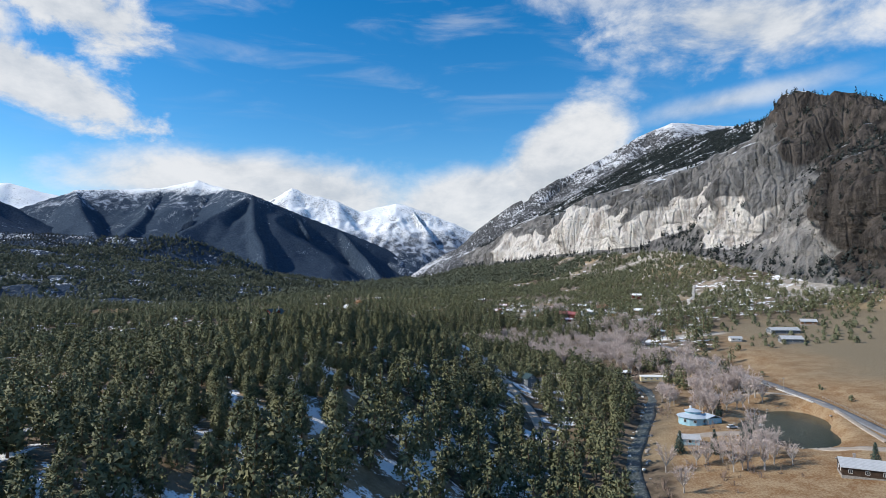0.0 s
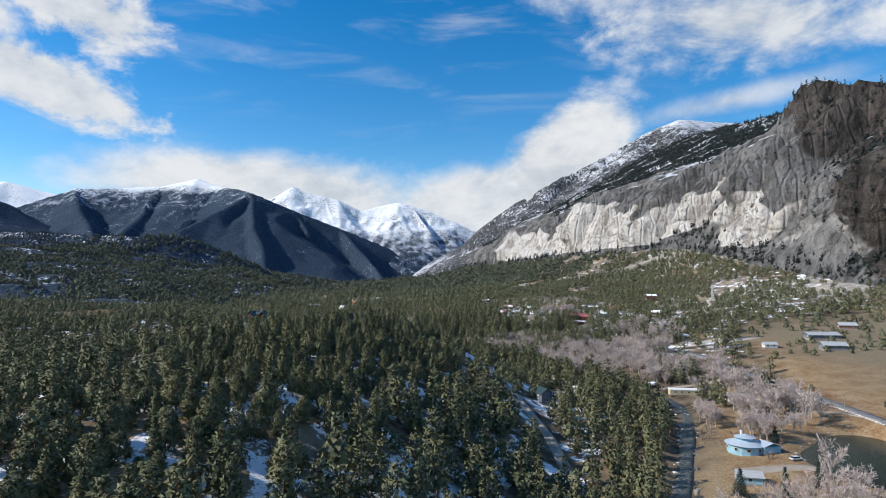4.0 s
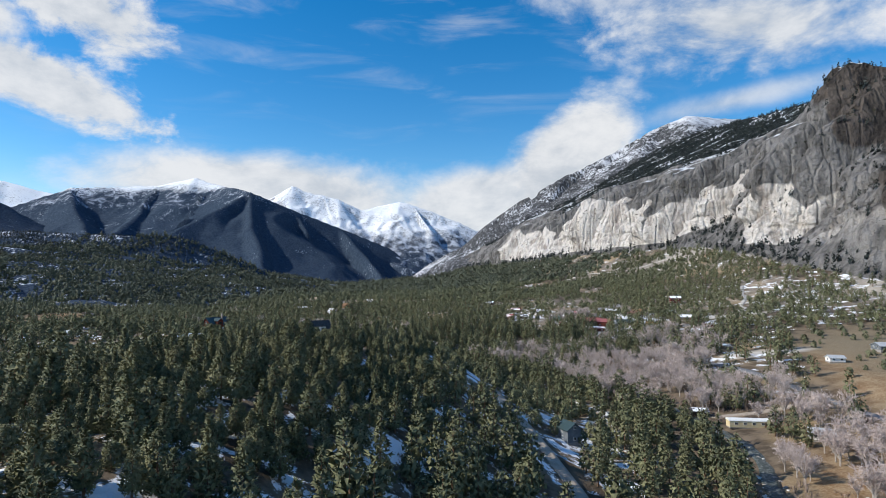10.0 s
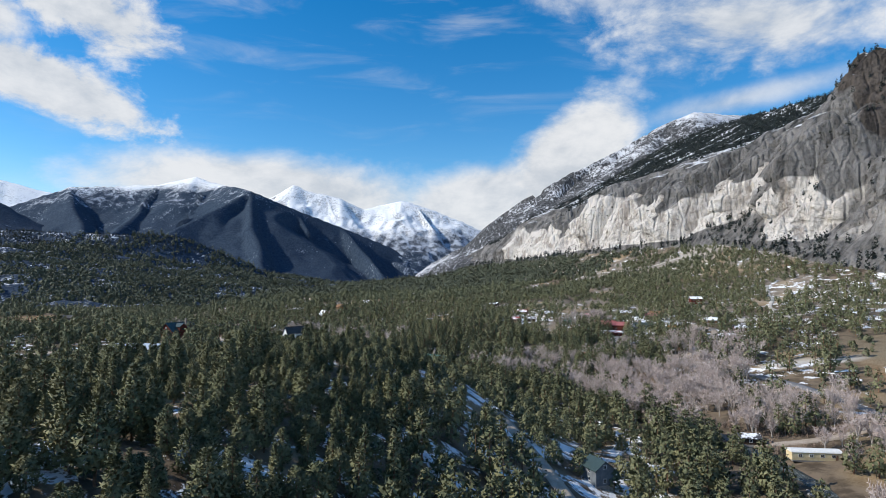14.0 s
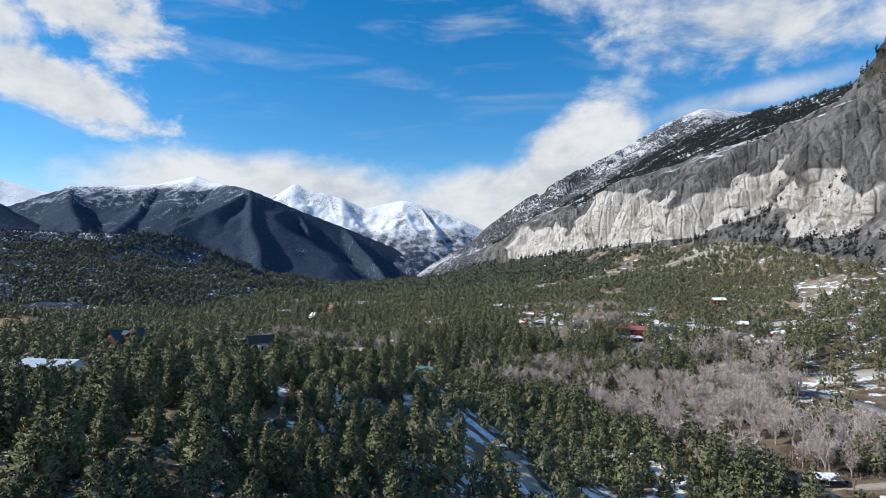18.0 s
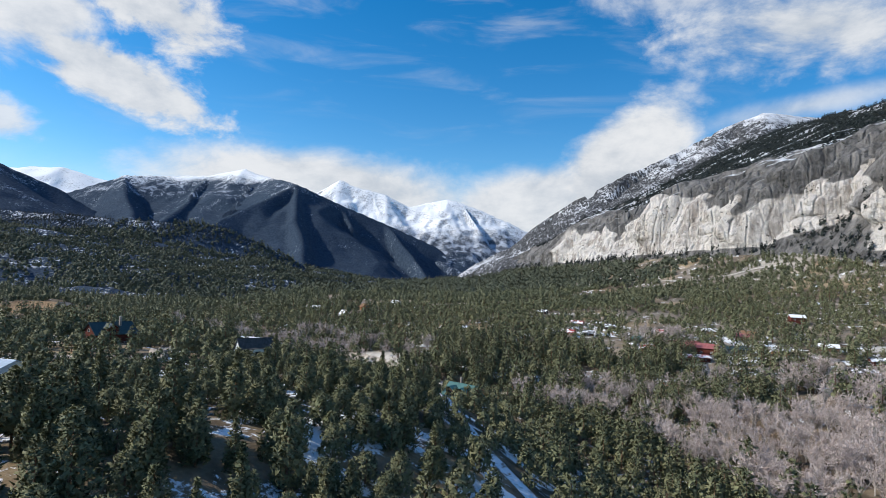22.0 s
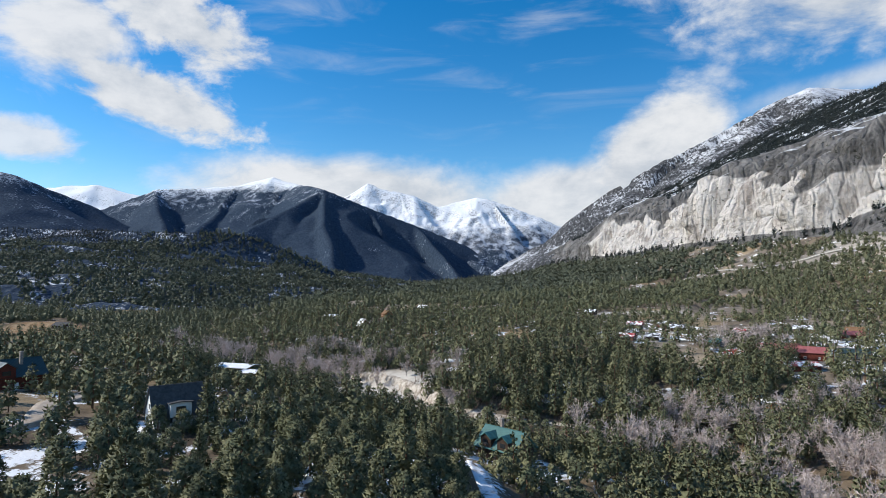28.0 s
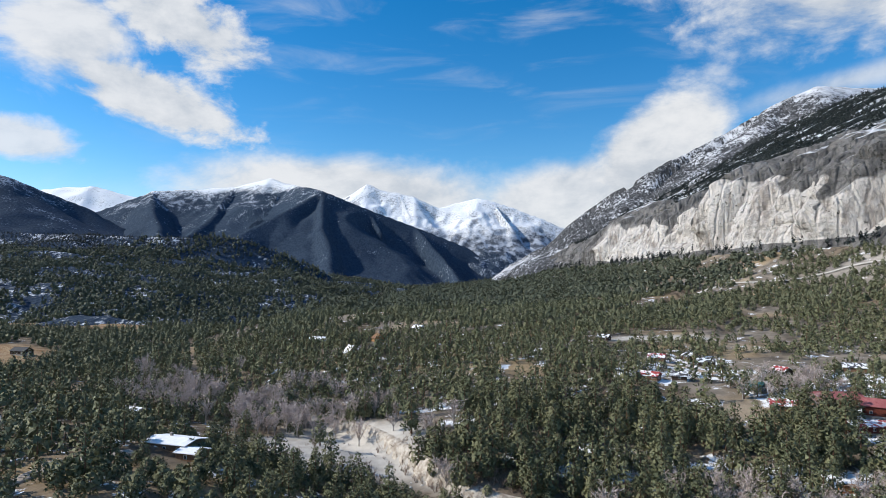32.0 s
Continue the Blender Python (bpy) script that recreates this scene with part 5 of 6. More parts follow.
def far_tree(h, wide, base, form, n, size):
    """A conifer that is only a few marks wide."""
    s = Sketch()
    leafy(s, h, wide, base, form, n, size)
    return rounded(s, h, wide)


def bare_shape(h, limbs, twigs):
    """A leafless cottonwood: forked trunk, limbs sweeping up, a haze of twigs."""
    wood_s, twig_s = Sketch(), Sketch()
    fork = h * rng.uniform(0.18, 0.30)
    wood_s.limb((0, 0, -0.6), (0, 0, fork), 0.026 * h, 0.020 * h, 6)
    for i in range(limbs):
        a = i * 2.4 + rng.uniform(-0.4, 0.4)
        sp = rng.uniform(0.10, 0.36)
        p0 = np.array((0, 0, fork * rng.uniform(0.7, 1.0)))
        p1 = p0 + np.array((math.cos(a) * sp * h * 0.55, math.sin(a) * sp * h * 0.55, h * rng.uniform(0.22, 0.34)))
        p2 = p1 + np.array((math.cos(a) * sp * h * 0.45, math.sin(a) * sp * h * 0.45, h * rng.uniform(0.18, 0.36)))
        wood_s.limb(p0, p1, 0.014 * h, 0.009 * h, 4)
        wood_s.limb(p1, p2, 0.009 * h, 0.003 * h, 3)
        for j in range(twigs):
            t = rng.uniform(0.1, 1.0)
            q = p1 + (p2 - p1) * t if rng.rand() < 0.7 else p0 + (p1 - p0) * rng.uniform(0.5, 1)
            d = rng.normal(size=3) + np.array((math.cos(a) * 0.5, math.sin(a) * 0.5, 1.15))
            d /= np.linalg.norm(d)
            e = q + d * h * rng.uniform(0.07, 0.17)
            w = np.cross(d, rng.normal(size=3))
            w *= h * 0.0075 / (np.linalg.norm(w) + 1e-9)
            twig_s.tri(q - w, q + w, e)
            for _ in range(3):
                d2 = d + rng.normal(size=3) * 0.55
                q2 = q + (e - q) * rng.uniform(0.3, 0.9)
                e2 = q2 + d2 * h * rng.uniform(0.04, 0.09)
                w2 = np.cross(d2, rng.normal(size=3))
                w2 *= h * 0.0075 / (np.linalg.norm(w2) + 1e-9)
                twig_s.tri(q2 - w2, q2 + w2, e2)
    return twig_s.done(), wood_s.done()


def tree_thing(name, label, shape, crown_mat, bark, group):
    ob = new(name)
    tagged(ob, label, "tree", group)
    for pname, sh, mat in (("crown", shape[0], crown_mat), ("trunk", shape[1], bark)):
        p = new(pname, raw_mesh(pname, sh[0], sh[1], mat, flat=len(sh) < 3, normals=sh[2] if len(sh) > 2 else None))
        p.parent = ob
    return ob


# the stand: jittered places, thinned by what else is there
# open ground before the houses on the ridge
HOUSE_SPOTS = np.array(CLEAR + [(-84, 474, 6), (-92, 478, 4), (-64, 441, 9), (-76, 446, 8), (-90, 449, 7), (-128, 500, 8), (-120, 486, 7), (-118, 421, 8), (54, 368, 7), (54, 356, 6), (-5, 527, 8), (3, 521, 8), (9, 531, 7), (-8, 516, 6), (-140, 500, 7), (-150, 496, 6), (-118, 592, 9), (-108, 586, 7), (-128, 584, 7)])


def scatter(x0, x1, y0, y1, step, seed):
    r = np.random.RandomState(seed)
    X, Y = np.meshgrid(np.arange(x0, x1, step), np.arange(y0, y1, step * 0.9), indexing="ij")
    X[:, ::2] += step / 2
    x = (X + r.uniform(-0.42, 0.42, X.shape) * step).ravel()
    y = (Y + r.uniform(-0.42, 0.42, X.shape) * step).ravel()
    return x, y, r.rand(len(x)), r.rand(len(x))


def open_ground(x, y):
    """True where a tree may stand."""
    ok = np.ones(len(x), bool)
    for cx, cy, cr in HOUSE_SPOTS:
        ok &= (x - cx) ** 2 + (y - cy) ** 2 > cr * cr
    for line, width in ROADS:
        near = (x > line[:, 0].min() - 8) & (x < line[:, 0].max() + 8) & (y > line[:, 1].min() - 8) & (y < line[:, 1].max() + 8)
        k = np.where(near)[0]
        if len(k):
            d2 = ((x[k, None] - line[None, :, 0]) ** 2 + (y[k, None] - line[None, :, 1]) ** 2).min(1)
            verge = np.where((y[k] < 368) & (y[k] > 270) & (width == 5.2), 6.0, 1.8)
            ok[k[d2 < (width / 2 + verge) ** 2]] = False
    ok &= pond_reach(x, y) > 1.25
    # the wedge of land that lies before the lookout
    ok &= (x > -np.maximum(0.80 * y + 15, 1.05 * (y - 355) + 20)) & (x < 0.85 * y + 30)
    return ok


def gather(name, label, shapes, x, y, z, height, turn, pick, mat, category="trees", sink=0.0):
    """Joins many trees, each a turned and sized copy of one of the shapes, into one mesh."""
    vs, fs, ns, n = [], [], [], 0
    for k, sh in enumerate(shapes):
        v, f = sh[0], sh[1]
        sel = np.where(pick == k)[0]
        if not len(sel):
            continue
        c, s = np.cos(turn[sel])[:, None], np.sin(turn[sel])[:, None]
        hh = height[sel][:, None]
        px = (v[None, :, 0] * c - v[None, :, 1] * s) * hh + x[sel][:, None]
        py = (v[None, :, 0] * s + v[None, :, 1] * c) * hh + y[sel][:, None]
        pz = v[None, :, 2] * hh + z[sel][:, None] - sink
        vs.append(np.stack([px, py, pz], -1).reshape(-1, 3))
        fs.append((f[None] + (np.arange(len(sel)) * len(v))[:, None, None]).reshape(-1, 3) + n)
        n += len(sel) * len(v)
        if len(sh) > 2:
            w = sh[2]
            ns.append(np.stack([w[None, :, 0] * c - w[None, :, 1] * s, w[None, :, 0] * s + w[None, :, 1] * c, w[None, :, 2] + 0 * c], -1).reshape(-1, 3))
    me = raw_mesh(name, np.concatenate(vs), np.concatenate(fs), mat, flat=not ns, normals=np.concatenate(ns) if ns else None)
    return tagged(new(name, me), label, category, kind="stuff")


def unit(shape_pair, h):
    """Crown and trunk of a shape as one unit-high pair."""
    return tuple((s[0] / h,) + tuple(s[1:]) for s in shape_pair)


def plant():
    # --- the near ridge and its flanks
    x, y, u, v = scatter(-330, 150, 20, 560, 5.9, 3)
    d, zc, side = along(CREEK, x, y)
    keep = open_ground(x, y) & (d > 9) & (side < 0) & (y > 40)
    glade = fbm(x, y, 38, 3) - 0.30 * smooth(1 - np.hypot((x + 48) / 45, (y - 338) / 40), 0, 0.4) - 0.25 * smooth(1 - np.hypot((x + 60) / 60, (y - 470) / 40), 0, 0.4)
    keep &= (glade < 0.24) | (u > 0.85)
    keep &= u > np.where((d < 105) & (y < 430), 0.48, 0.08)
    keep &= ~((d < 30) & (y > 440) & (u < 0.62))
    keep &= ~((y > 380) & (d > 90) & (u < 0.30))
    x, y, u, v, d = (a[keep] for a in (x, y, u, v, d))
    z = ground_z(x, y)
    seen = y > 0.8 * (92 - z) / 0.352
    x, y, u, v, d, z = (a[seen] for a in (x, y, u, v, d, z))
    tall = v < np.where(d < 75, 0.7, 0.6) * np.where((y > 375) & (d > 60), 0.3, 1.0)
    height = np.where(tall, np.where(d < 100, 9.0 + 7.5 * u ** 1.5, 7.0 + 6.5 * u * u), 4.0 + 3.2 * u)
    turn = rng.uniform(0, 6.28, len(x))
    # how near the way over the ridge comes to each tree
    near = np.where((y > 50) & (y < 490), np.hypot(x + 10, (95 - z) / 0.35), 1e9)
    first = np.zeros(len(x), bool)
    for kind in (tall, ~tall):
        first[np.argsort(np.where(kind, near, 1e9))[:290]] = True
    # the nearest trees, each a thing
    tall_t = [tree_thing("pine_tree", "tall green ponderosa pine on the snowy ridge", pine_shape(12, 220, 6, 0.70, "pine" if k < 3 else "fir", 1.2), M_PINE, M_BARK, "pines on the ridge") for k in range(5)]
    bush_t = [tree_thing("pinyon_tree", "low bushy dark green pinyon on the snowy ridge", pine_shape(5, 150, 6, 0.42, "round", 1.15), M_PINE, M_BARK, "pinyons on the ridge") for k in range(4)]
    used = set()
    for i in np.where(first)[0]:
        src, h0 = (tall_t[i % 5], 12.0) if tall[i] else (bush_t[i % 4], 5.0)
        m = pose(float(x[i]), float(y[i]), float(z[i]) - 0.15, 0, 0, float(np.degrees(turn[i])))
        k = float(height[i]) / h0
        if src.name not in used:
            used.add(src.name)
            src.matrix_world = m @ Matrix.Diagonal((k, k, k, 1))
        else:
            c = copy_thing(src, m)
            c.scale = (k, k, k)
    for src in tall_t + bush_t:
        assert src.name in used
    mid = ~first & (near < 110)
    rest = ~first & ~mid
    forms = [("pine", "pine", "fir", "pine"), ("round",) * 4]
    for zone, per, clumps, big, broad in ((mid, 4, 96, 0.95, 1.45), (rest, 4, 38, 1.1, 1.9)):
        for is_tall, fm, h0, size in ((True, forms[0], 12, 0.80), (False, forms[1], 5, 0.45)):
            sel = zone & (tall == is_tall)
            if not sel.any():
                continue
            sh = [unit(pine_shape(h0, int(clumps * (1.25 if is_tall else 1.0)), per, size * big, f, broad), h0) for f in fm]
            pick = rng.randint(0, 4, len(x))
            args = (x[sel], y[sel], z[sel], height[sel], turn[sel], pick[sel])
            gather("ridge_pines" if is_tall else "ridge_pinyons", "dense dark green conifers on the ridge", [s[0] for s in sh], *args, M_PINE, sink=0.15)
            gather("ridge_trunks", "brown conifer trunks on the ridge", [s[1] for s in sh], *args, M_BARK, "tree trunks", sink=0.15)

    # --- valley floor and the wide wooded slope
    far_tall = [(v_ / 12, f_, n_) for v_, f_, n_ in (far_tree(12, rng.uniform(2.3, 3.0), 0.10, "pine", 36, 1.15) for _ in range(5))]
    tiny_tall = [(v_ / 12, f_, n_) for v_, f_, n_ in (far_tree(12, rng.uniform(2.6, 3.3), 0.06, "pine", 13, 2.1) for _ in range(5))]
    far_low = [(v_ / 5, f_, n_) for v_, f_, n_ in (far_tree(5, rng.uniform(2.0, 2.5), 0.10, "round", 26, 0.92) for _ in range(6))]
    tiny_low = [(v_ / 5, f_, n_) for v_, f_, n_ in (far_tree(5, rng.uniform(2.4, 3.1), 0.08, "round", 11, 1.7) for _ in range(6))]
    for y0, y1, step, x0, x1, grow, seed in ((560, 800, 5.8, -420, 520, 1.0, 5), (800, 1250, 6.8, -1000, 610, 1.05, 6), (1250, 2000, 9.5, -1750, 420, 1.2, 7),
                                             (2000, 3100, 14.0, -1300, 260, 1.6, 8), (300, 560, 6.5, 150, 560, 1.0, 9), (250, 560, 8.0, -620, -330, 1.0, 10)):
        x, y, u, v = scatter(x0, x1, y0, y1, step, seed)
        d, zc, side = along(CREEK, x, y)
        foot = np.interp(y, FOOT_Y, FOOT_X)
        keep = open_ground(x, y) & (d > np.where(y > 735, 3.0, 9.0)) & (x < foot + 115) & (u > 0.10 + 0.25 * smooth(fbm(x, y, 140, 3), -0.02, 0.2) + 0.25 * smooth(foot - x, 170, 40) * smooth(y, 1300, 1150) * smooth(fbm(x, y, 70, 3), -0.16, 0.06))
        keep &= meadow_weight(x, y) < 0.35
        keep &= ~((np.hypot((x + 375) / 85, (y - 690) / 65) < 1) & (v > 0.3))
        glade = fbm(x, y, 75, 3) + 0.20 * smooth(1 - np.hypot((x - 150) / 120, (y - 735) / 120), 0, 0.5)
        glade = glade + 0.4 * smooth(1 - np.hypot((x - 105) / 45, (y - 910) / 16), 0, 0.3) + 0.4 * smooth(1 - np.hypot((x - 275) / 42, (y - 702) / 10), 0, 0.3)
        glade = glade + 0.4 * smooth(1 - np.hypot((x + 28) / 16, (y - 742) / 9), 0, 0.3)
        glade = glade + 0.4 * smooth(1 - np.hypot((x + 90) / 48, (y - 678) / 34), 0, 0.3)
        keep &= (glade < 0.16) | (u > 0.93)
        bare_belt = (side > 0) & (d < 55) & (y > 300) & (y < 575) & (v < np.where(x < 55, 0.15, 0.7)) & (fbm(x, y, 45, 2) > -0.06)
        bare_belt |= (d < 42) & (y > 690) & (y < 860) & (v < 0.2)
        keep &= ~bare_belt
        keep &= ~((side > 0) & (y < 585) & (x < 235) & (v > 0.2))
        x, y, u, v, d, side = (a[keep] for a in (x, y, u, v, d, side))
        off = np.interp(y, FOOT_Y, FOOT_X) - x
        z = ground_z(x, y)
        low_bench = (x < -420) & (y > 1150)
        if y0 >= 1250:
            sparse = low_bench & (u < 0.85 * smooth(fbm(x, y, 85, 3), 0.00, 0.14))
            x, y, z, u, v, d, side, off, low_bench = (a[~sparse] for a in (x, y, z, u, v, d, side, off, low_bench))
        if low_bench.any():
            z[low_bench] = np.maximum(z[low_bench], mountain_z(x[low_bench], y[low_bench], BENCH, 22, 200, 5))
        x, y, z, u, v, d, side = (a[off > 4] for a in (x, y, z, u, v, d, side))
        thin_out = (side > 0) & (y > 585) & (y < 800) & (x > -30) & (u < np.where(x > 75, 0.55, 0.38))
        x, y, z, u, v, d, side = (a[~thin_out] for a in (x, y, z, u, v, d, side))
        tall = v < np.where(d < 190, 0.66, np.where(side < 0, 0.5, 0.16)) * np.where((side < 0) & (y < 700) & (d > 60), 0.4, 1.0)
        height = np.where(tall, 8.5 + 8.0 * u * u + 3.0 * (side > 0) * (d < 120) * (y < 760), 3.8 + 3.0 * u) * grow
        turn, pick = rng.uniform(0, 6.28, len(x)), rng.randint(0, 5, len(x))
        close = ((y < 800) & (y > 540)) | ((y >= 800) & (y < 1000) & (x > -330)) | ((y < 560) & (x > 0))
        for is_tall in (True, False):
            sel = ~close & (tall == is_tall)
            if sel.any():
                gather("valley_pines" if is_tall else "valley_pinyons", "green conifer woods of the valley and slope", (far_tall if is_tall else far_low) if y0 < 1250 else (tiny_tall if is_tall else tiny_low),
                       x[sel], y[sel], z[sel], height[sel], turn[sel], pick[sel], M_FAR_DARK if y0 >= 1250 else M_FAR_PINE, sink=0.2)
            # fullest where the way comes nearest
            by_way = close & (y < 730) & (np.abs(x - 10) < 150)
            for zone, clumps, per, broad in ((by_way, 84, 4, 1.1), (close & ~by_way, 18, 4, 1.7)):
                sel = zone & (tall == is_tall)
                if sel.any():
                    h0, size, fm = (12, 0.78, "pine") if is_tall else (5, 0.46, "round")
                    sh = [unit(pine_shape(h0, clumps, per, size, fm, broad), h0) for _ in range(5)]
                    args = (x[sel], y[sel], z[sel], height[sel], turn[sel], pick[sel])
                    gather("creek_pines" if is_tall else "creek_pinyons", "green conifers above the creek", [s[0] for s in sh], *args, M_PINE, sink=0.2)
                    gather("creek_trunks", "brown conifer trunks above the creek", [s[1] for s in sh], *args, M_BARK, "tree trunks", sink=0.2)

    x, y, u, v = scatter(215, 520, 300, 620, 12.0, 41)
    keep = open_ground(x, y) & (meadow_weight(x, y) > 0.4) & (u < 0.03 + 1.1 * smooth(x + 0.35 * (y - 400), 270, 340) * smooth(fbm(x, y, 55, 2), -0.12, 0.1))
    x, y, u, v = (a[keep] for a in (x, y, u, v))
    gather("meadow_junipers", "low dark junipers scattered on the brown meadow", far_low, x, y, ground_z(x, y), 2.4 + 3.4 * v, u * 300, rng.randint(0, 5, len(x)), M_FAR_PINE, "bushes", sink=0.2)

    # --- trees on the cliff mountain and the bench
    x, y, z, v = cliff_tree_places(18000, 21)
    gather("cliff_pines", "dark conifers on the ledges and upper slopes of the cliff mountain", tiny_tall, x, y, z, 6 + 7 * v, v * 60, rng.randint(0, 5, len(x)), M_HIGH_PINE, sink=0.8)

    x, y, u, v = scatter(-2300, -560, 1900, 2420, 11.0, 23)
    z = mountain_z(x, y, BENCH, 22, 200, 5)
    flank = smooth(z, 100, 135) * smooth(z, 232, 190)
    keep = (z > ground_z(x, y) + 1) & (u > 0.05 + 0.55 * flank + 0.5 * flank * smooth(fbm(x, y, 85, 3), -0.04, 0.12))
    x, y, z, u, v = (a[keep] for a in (x, y, z, u, v))
    gather("bench_pines", "dark conifers on the snowy bench hill", tiny_tall, x, y, z, 6 + 5 * v, v * 60, rng.randint(0, 5, len(x)), M_HIGH_PINE, sink=0.8)

    # --- leafless cottonwoods
    x, y, u, v = scatter(-320, 240, 210, 870, 6.2, 31)
    d, zc, side = along(CREEK, x, y)
    clumpy = fbm(x, y, 45, 2) > -0.06
    belt = (side > 0) & (d > 7) & (d < np.where(y > 575, 26, 62)) & (y > 330) & (y < 690) & (u < np.where(x < 45, 0.06, 0.8)) & clumpy
    belt |= (d > 6) & (d < 42) & (y > 690) & (y < 860) & (u < 0.10) & clumpy
    belt |= (side < 0) & (d > 7) & (d < 32) & (y > 440) & (y < 612) & (x > 25) & (u < 0.55)
    belt |= (side > 0) & (d > 7) & (d < 48) & (y > 560) & (y < 640) & (x > 50) & (u < 0.6)
    belt |= (side > 0) & (d > 7) & (d < 80) & (y <= 330) & (u < 0.48 * smooth(fbm(x, y, 30, 2), -0.10, 0.08))
    belt |= (side > 0) & (d > 7) & (d < 130) & (y > 400) & (y < 635) & (x > 78) & (x < 205) & (u < 0.50) & (fbm(x, y, 60, 2) > -0.10)
    belt |= (np.hypot((x + 175 + 0.9 * (y - 755)) / 85, (y - 755) / 52) < 1) & (u < 0.5) & clumpy
    belt |= (np.hypot((x - 132) / 26, (y - 735) / 22) < 1) & (u < 0.5)
    belt |= (np.hypot((x - 185) / 30, (y - 600) / 40) < 1) & (u < 0.5)
    keep = belt & open_ground(x, y)
    x, y, u, v, d = (a[keep] for a in (x, y, u, v, d))
    z = ground_z(x, y)
    height = 8.5 + 8 * v
    turn = rng.uniform(0, 6.28, len(x))
    score = np.abs(x - 110) + np.abs(y - 380) * 0.6
    first = np.zeros(len(x), bool)
    first[np.argsort(score)[:70]] = True
    kinds = [tree_thing("cottonwood_tree", "leafless grey cottonwood by the creek", bare_shape(14, 9, 26), M_TWIG, M_PALE_BARK, "bare cottonwoods by the creek") for _ in range(4)]
    used = set()
    for i in np.where(first)[0]:
        src = kinds[i % 4]
        m = pose(float(x[i]), float(y[i]), float(z[i]) - 0.2, 0, 0, float(np.degrees(turn[i])))
        k = float(height[i]) / 14.0
        if src.name not in used:
            used.add(src.name)
            src.matrix_world = m @ Matrix.Diagonal((k, k, k, 1))
        else:
            c = copy_thing(src, m)
            c.scale = (k, k, k)
    sel = ~first
    sh = [unit(bare_shape(14, 10, 14), 14) for _ in range(5)]
    pick = rng.randint(0, 5, len(x))
    args = (x[sel], y[sel], z[sel], height[sel], turn[sel], pick[sel])
    gather("cottonwood_twigs", "grey leafless cottonwood twigs along the creek", [s[0] for s in sh], *args, M_TWIG, sink=0.2)
    gather("cottonwood_trunks", "pale cottonwood trunks along the creek", [s[1] for s in sh], *args, M_PALE_BARK, "tree trunks", sink=0.2)


def brush_shape(n):
    """A leafless shrub: a spray of stems."""
    s = Sketch()
    for _ in range(n):
        a, r = rng.uniform(0, 6.28), rng.uniform(0.05, 0.45)
        foot = np.array((math.cos(a) * r * 0.5, math.sin(a) * r * 0.5, -0.05))
        tip = np.array((math.cos(a) * r * 1.7, math.sin(a) * r * 1.7, rng.uniform(0.55, 1.0)))
        b = rng.uniform(0, 6.28)
        w = np.array((-math.sin(b), math.cos(b), 0)) * rng.uniform(0.02, 0.045)
        s.tri(foot + w, foot - w, tip)
        mid = (foot + tip) * 0.5
        for _ in range(2):
            s.tri(mid + w * 0.7, mid - w * 0.7, tip + rng.normal(size=3) * 0.22)
    return s.done()


def plant_brush():
    shapes = [brush_shape(12) for _ in range(6)]
    x, y, u, v = scatter(-170, 250, 190, 860, 3.1, 51)
    d, zc, side = along(CREEK, x, y)
    clumpy = smooth(fbm(x, y, 28, 3), -0.12, 0.14)
    want = (side > 0) * smooth(d, 90, 30) * smooth(y, 300, 380) * smooth(y, 720, 640) * 1.3
    want = np.maximum(want, smooth(d, 14, 8) * 1.3 * smooth(y, 640, 600))
    want = np.maximum(want, 0.16 * (side > 0) * (y < 640) * (d < 70))
    want = np.maximum(want, 0.5 * smooth(d, 50, 25) * (y > 640))
    keep = (u < want * clumpy) & (d > 4.2) & open_ground(x, y)
    x, y, u, v = (a[keep] for a in (x, y, u, v))
    gather("creek_brush", "leafless brown brush along the creek", shapes, x, y, ground_z(x, y), 1.4 + 3.0 * v * v, u * 400, rng.randint(0, 6, len(x)), M_BRUSH, "bushes")


plant()
plant_brush()


# ---------------------------------------------------------------- the raw creek bank
def build_bank():
    """An eroded wall on the creek's outer bend, fluted by run-off."""
    line = smooth_line([(30, 614), (-30, 630), (-75, 680), (-112, 717)], 1.2)
    way = np.gradient(line, axis=0)
    way /= np.linalg.norm(way, axis=1)[:, None]
    side = np.stack([way[:, 1], -way[:, 0]], 1)
    rows = np.linspace(0, 1, 10)
    run = np.arange(len(line)) * 1.2
    flute = np.abs(2 * lattice(run / 4.0, run * 0) - 1) * 2.6 + np.abs(2 * lattice(run / 15.0, run * 0 + 4) - 1) * 4.0
    top_x, top_y = line[:, 0] + side[:, 0] * 16.5, line[:, 1] + side[:, 1] * 16.5
    top = ground_z(top_x, top_y) + 0.15
    low = along(CREEK, line[:, 0], line[:, 1])[1] + 0.1
    X, Y, Z = [], [], []
    for k in rows:
        off = 9.8 + 5.4 * k ** 1.6 + (flute - 2.0) * (0.25 + 0.75 * (1 - k)) * 0.7
        X.append(line[:, 0] + side[:, 0] * off)
        Y.append(line[:, 1] + side[:, 1] * off)
        Z.append(low + (top - low) * (0.30 * k + 0.70 * smooth(k, 0.1, 0.9)))
    X.append(top_x + side[:, 0] * 1.5)
    Y.append(top_y + side[:, 1] * 1.5)
    Z.append(top - 0.4)
    me = from_grid("bank", np.array(X).T, np.array(Y).T, np.array(Z).T, M_BANK)
    tagged(new("bank", me), "pale eroded earth bank above the creek bed", "river bank", kind="structure")


M_BANK = mat_plain("pale_bank_earth", (0.26, 0.215, 0.17), (0.60, 0.55, 0.475), 0.45, 0.95, bump=0.5)
build_bank()


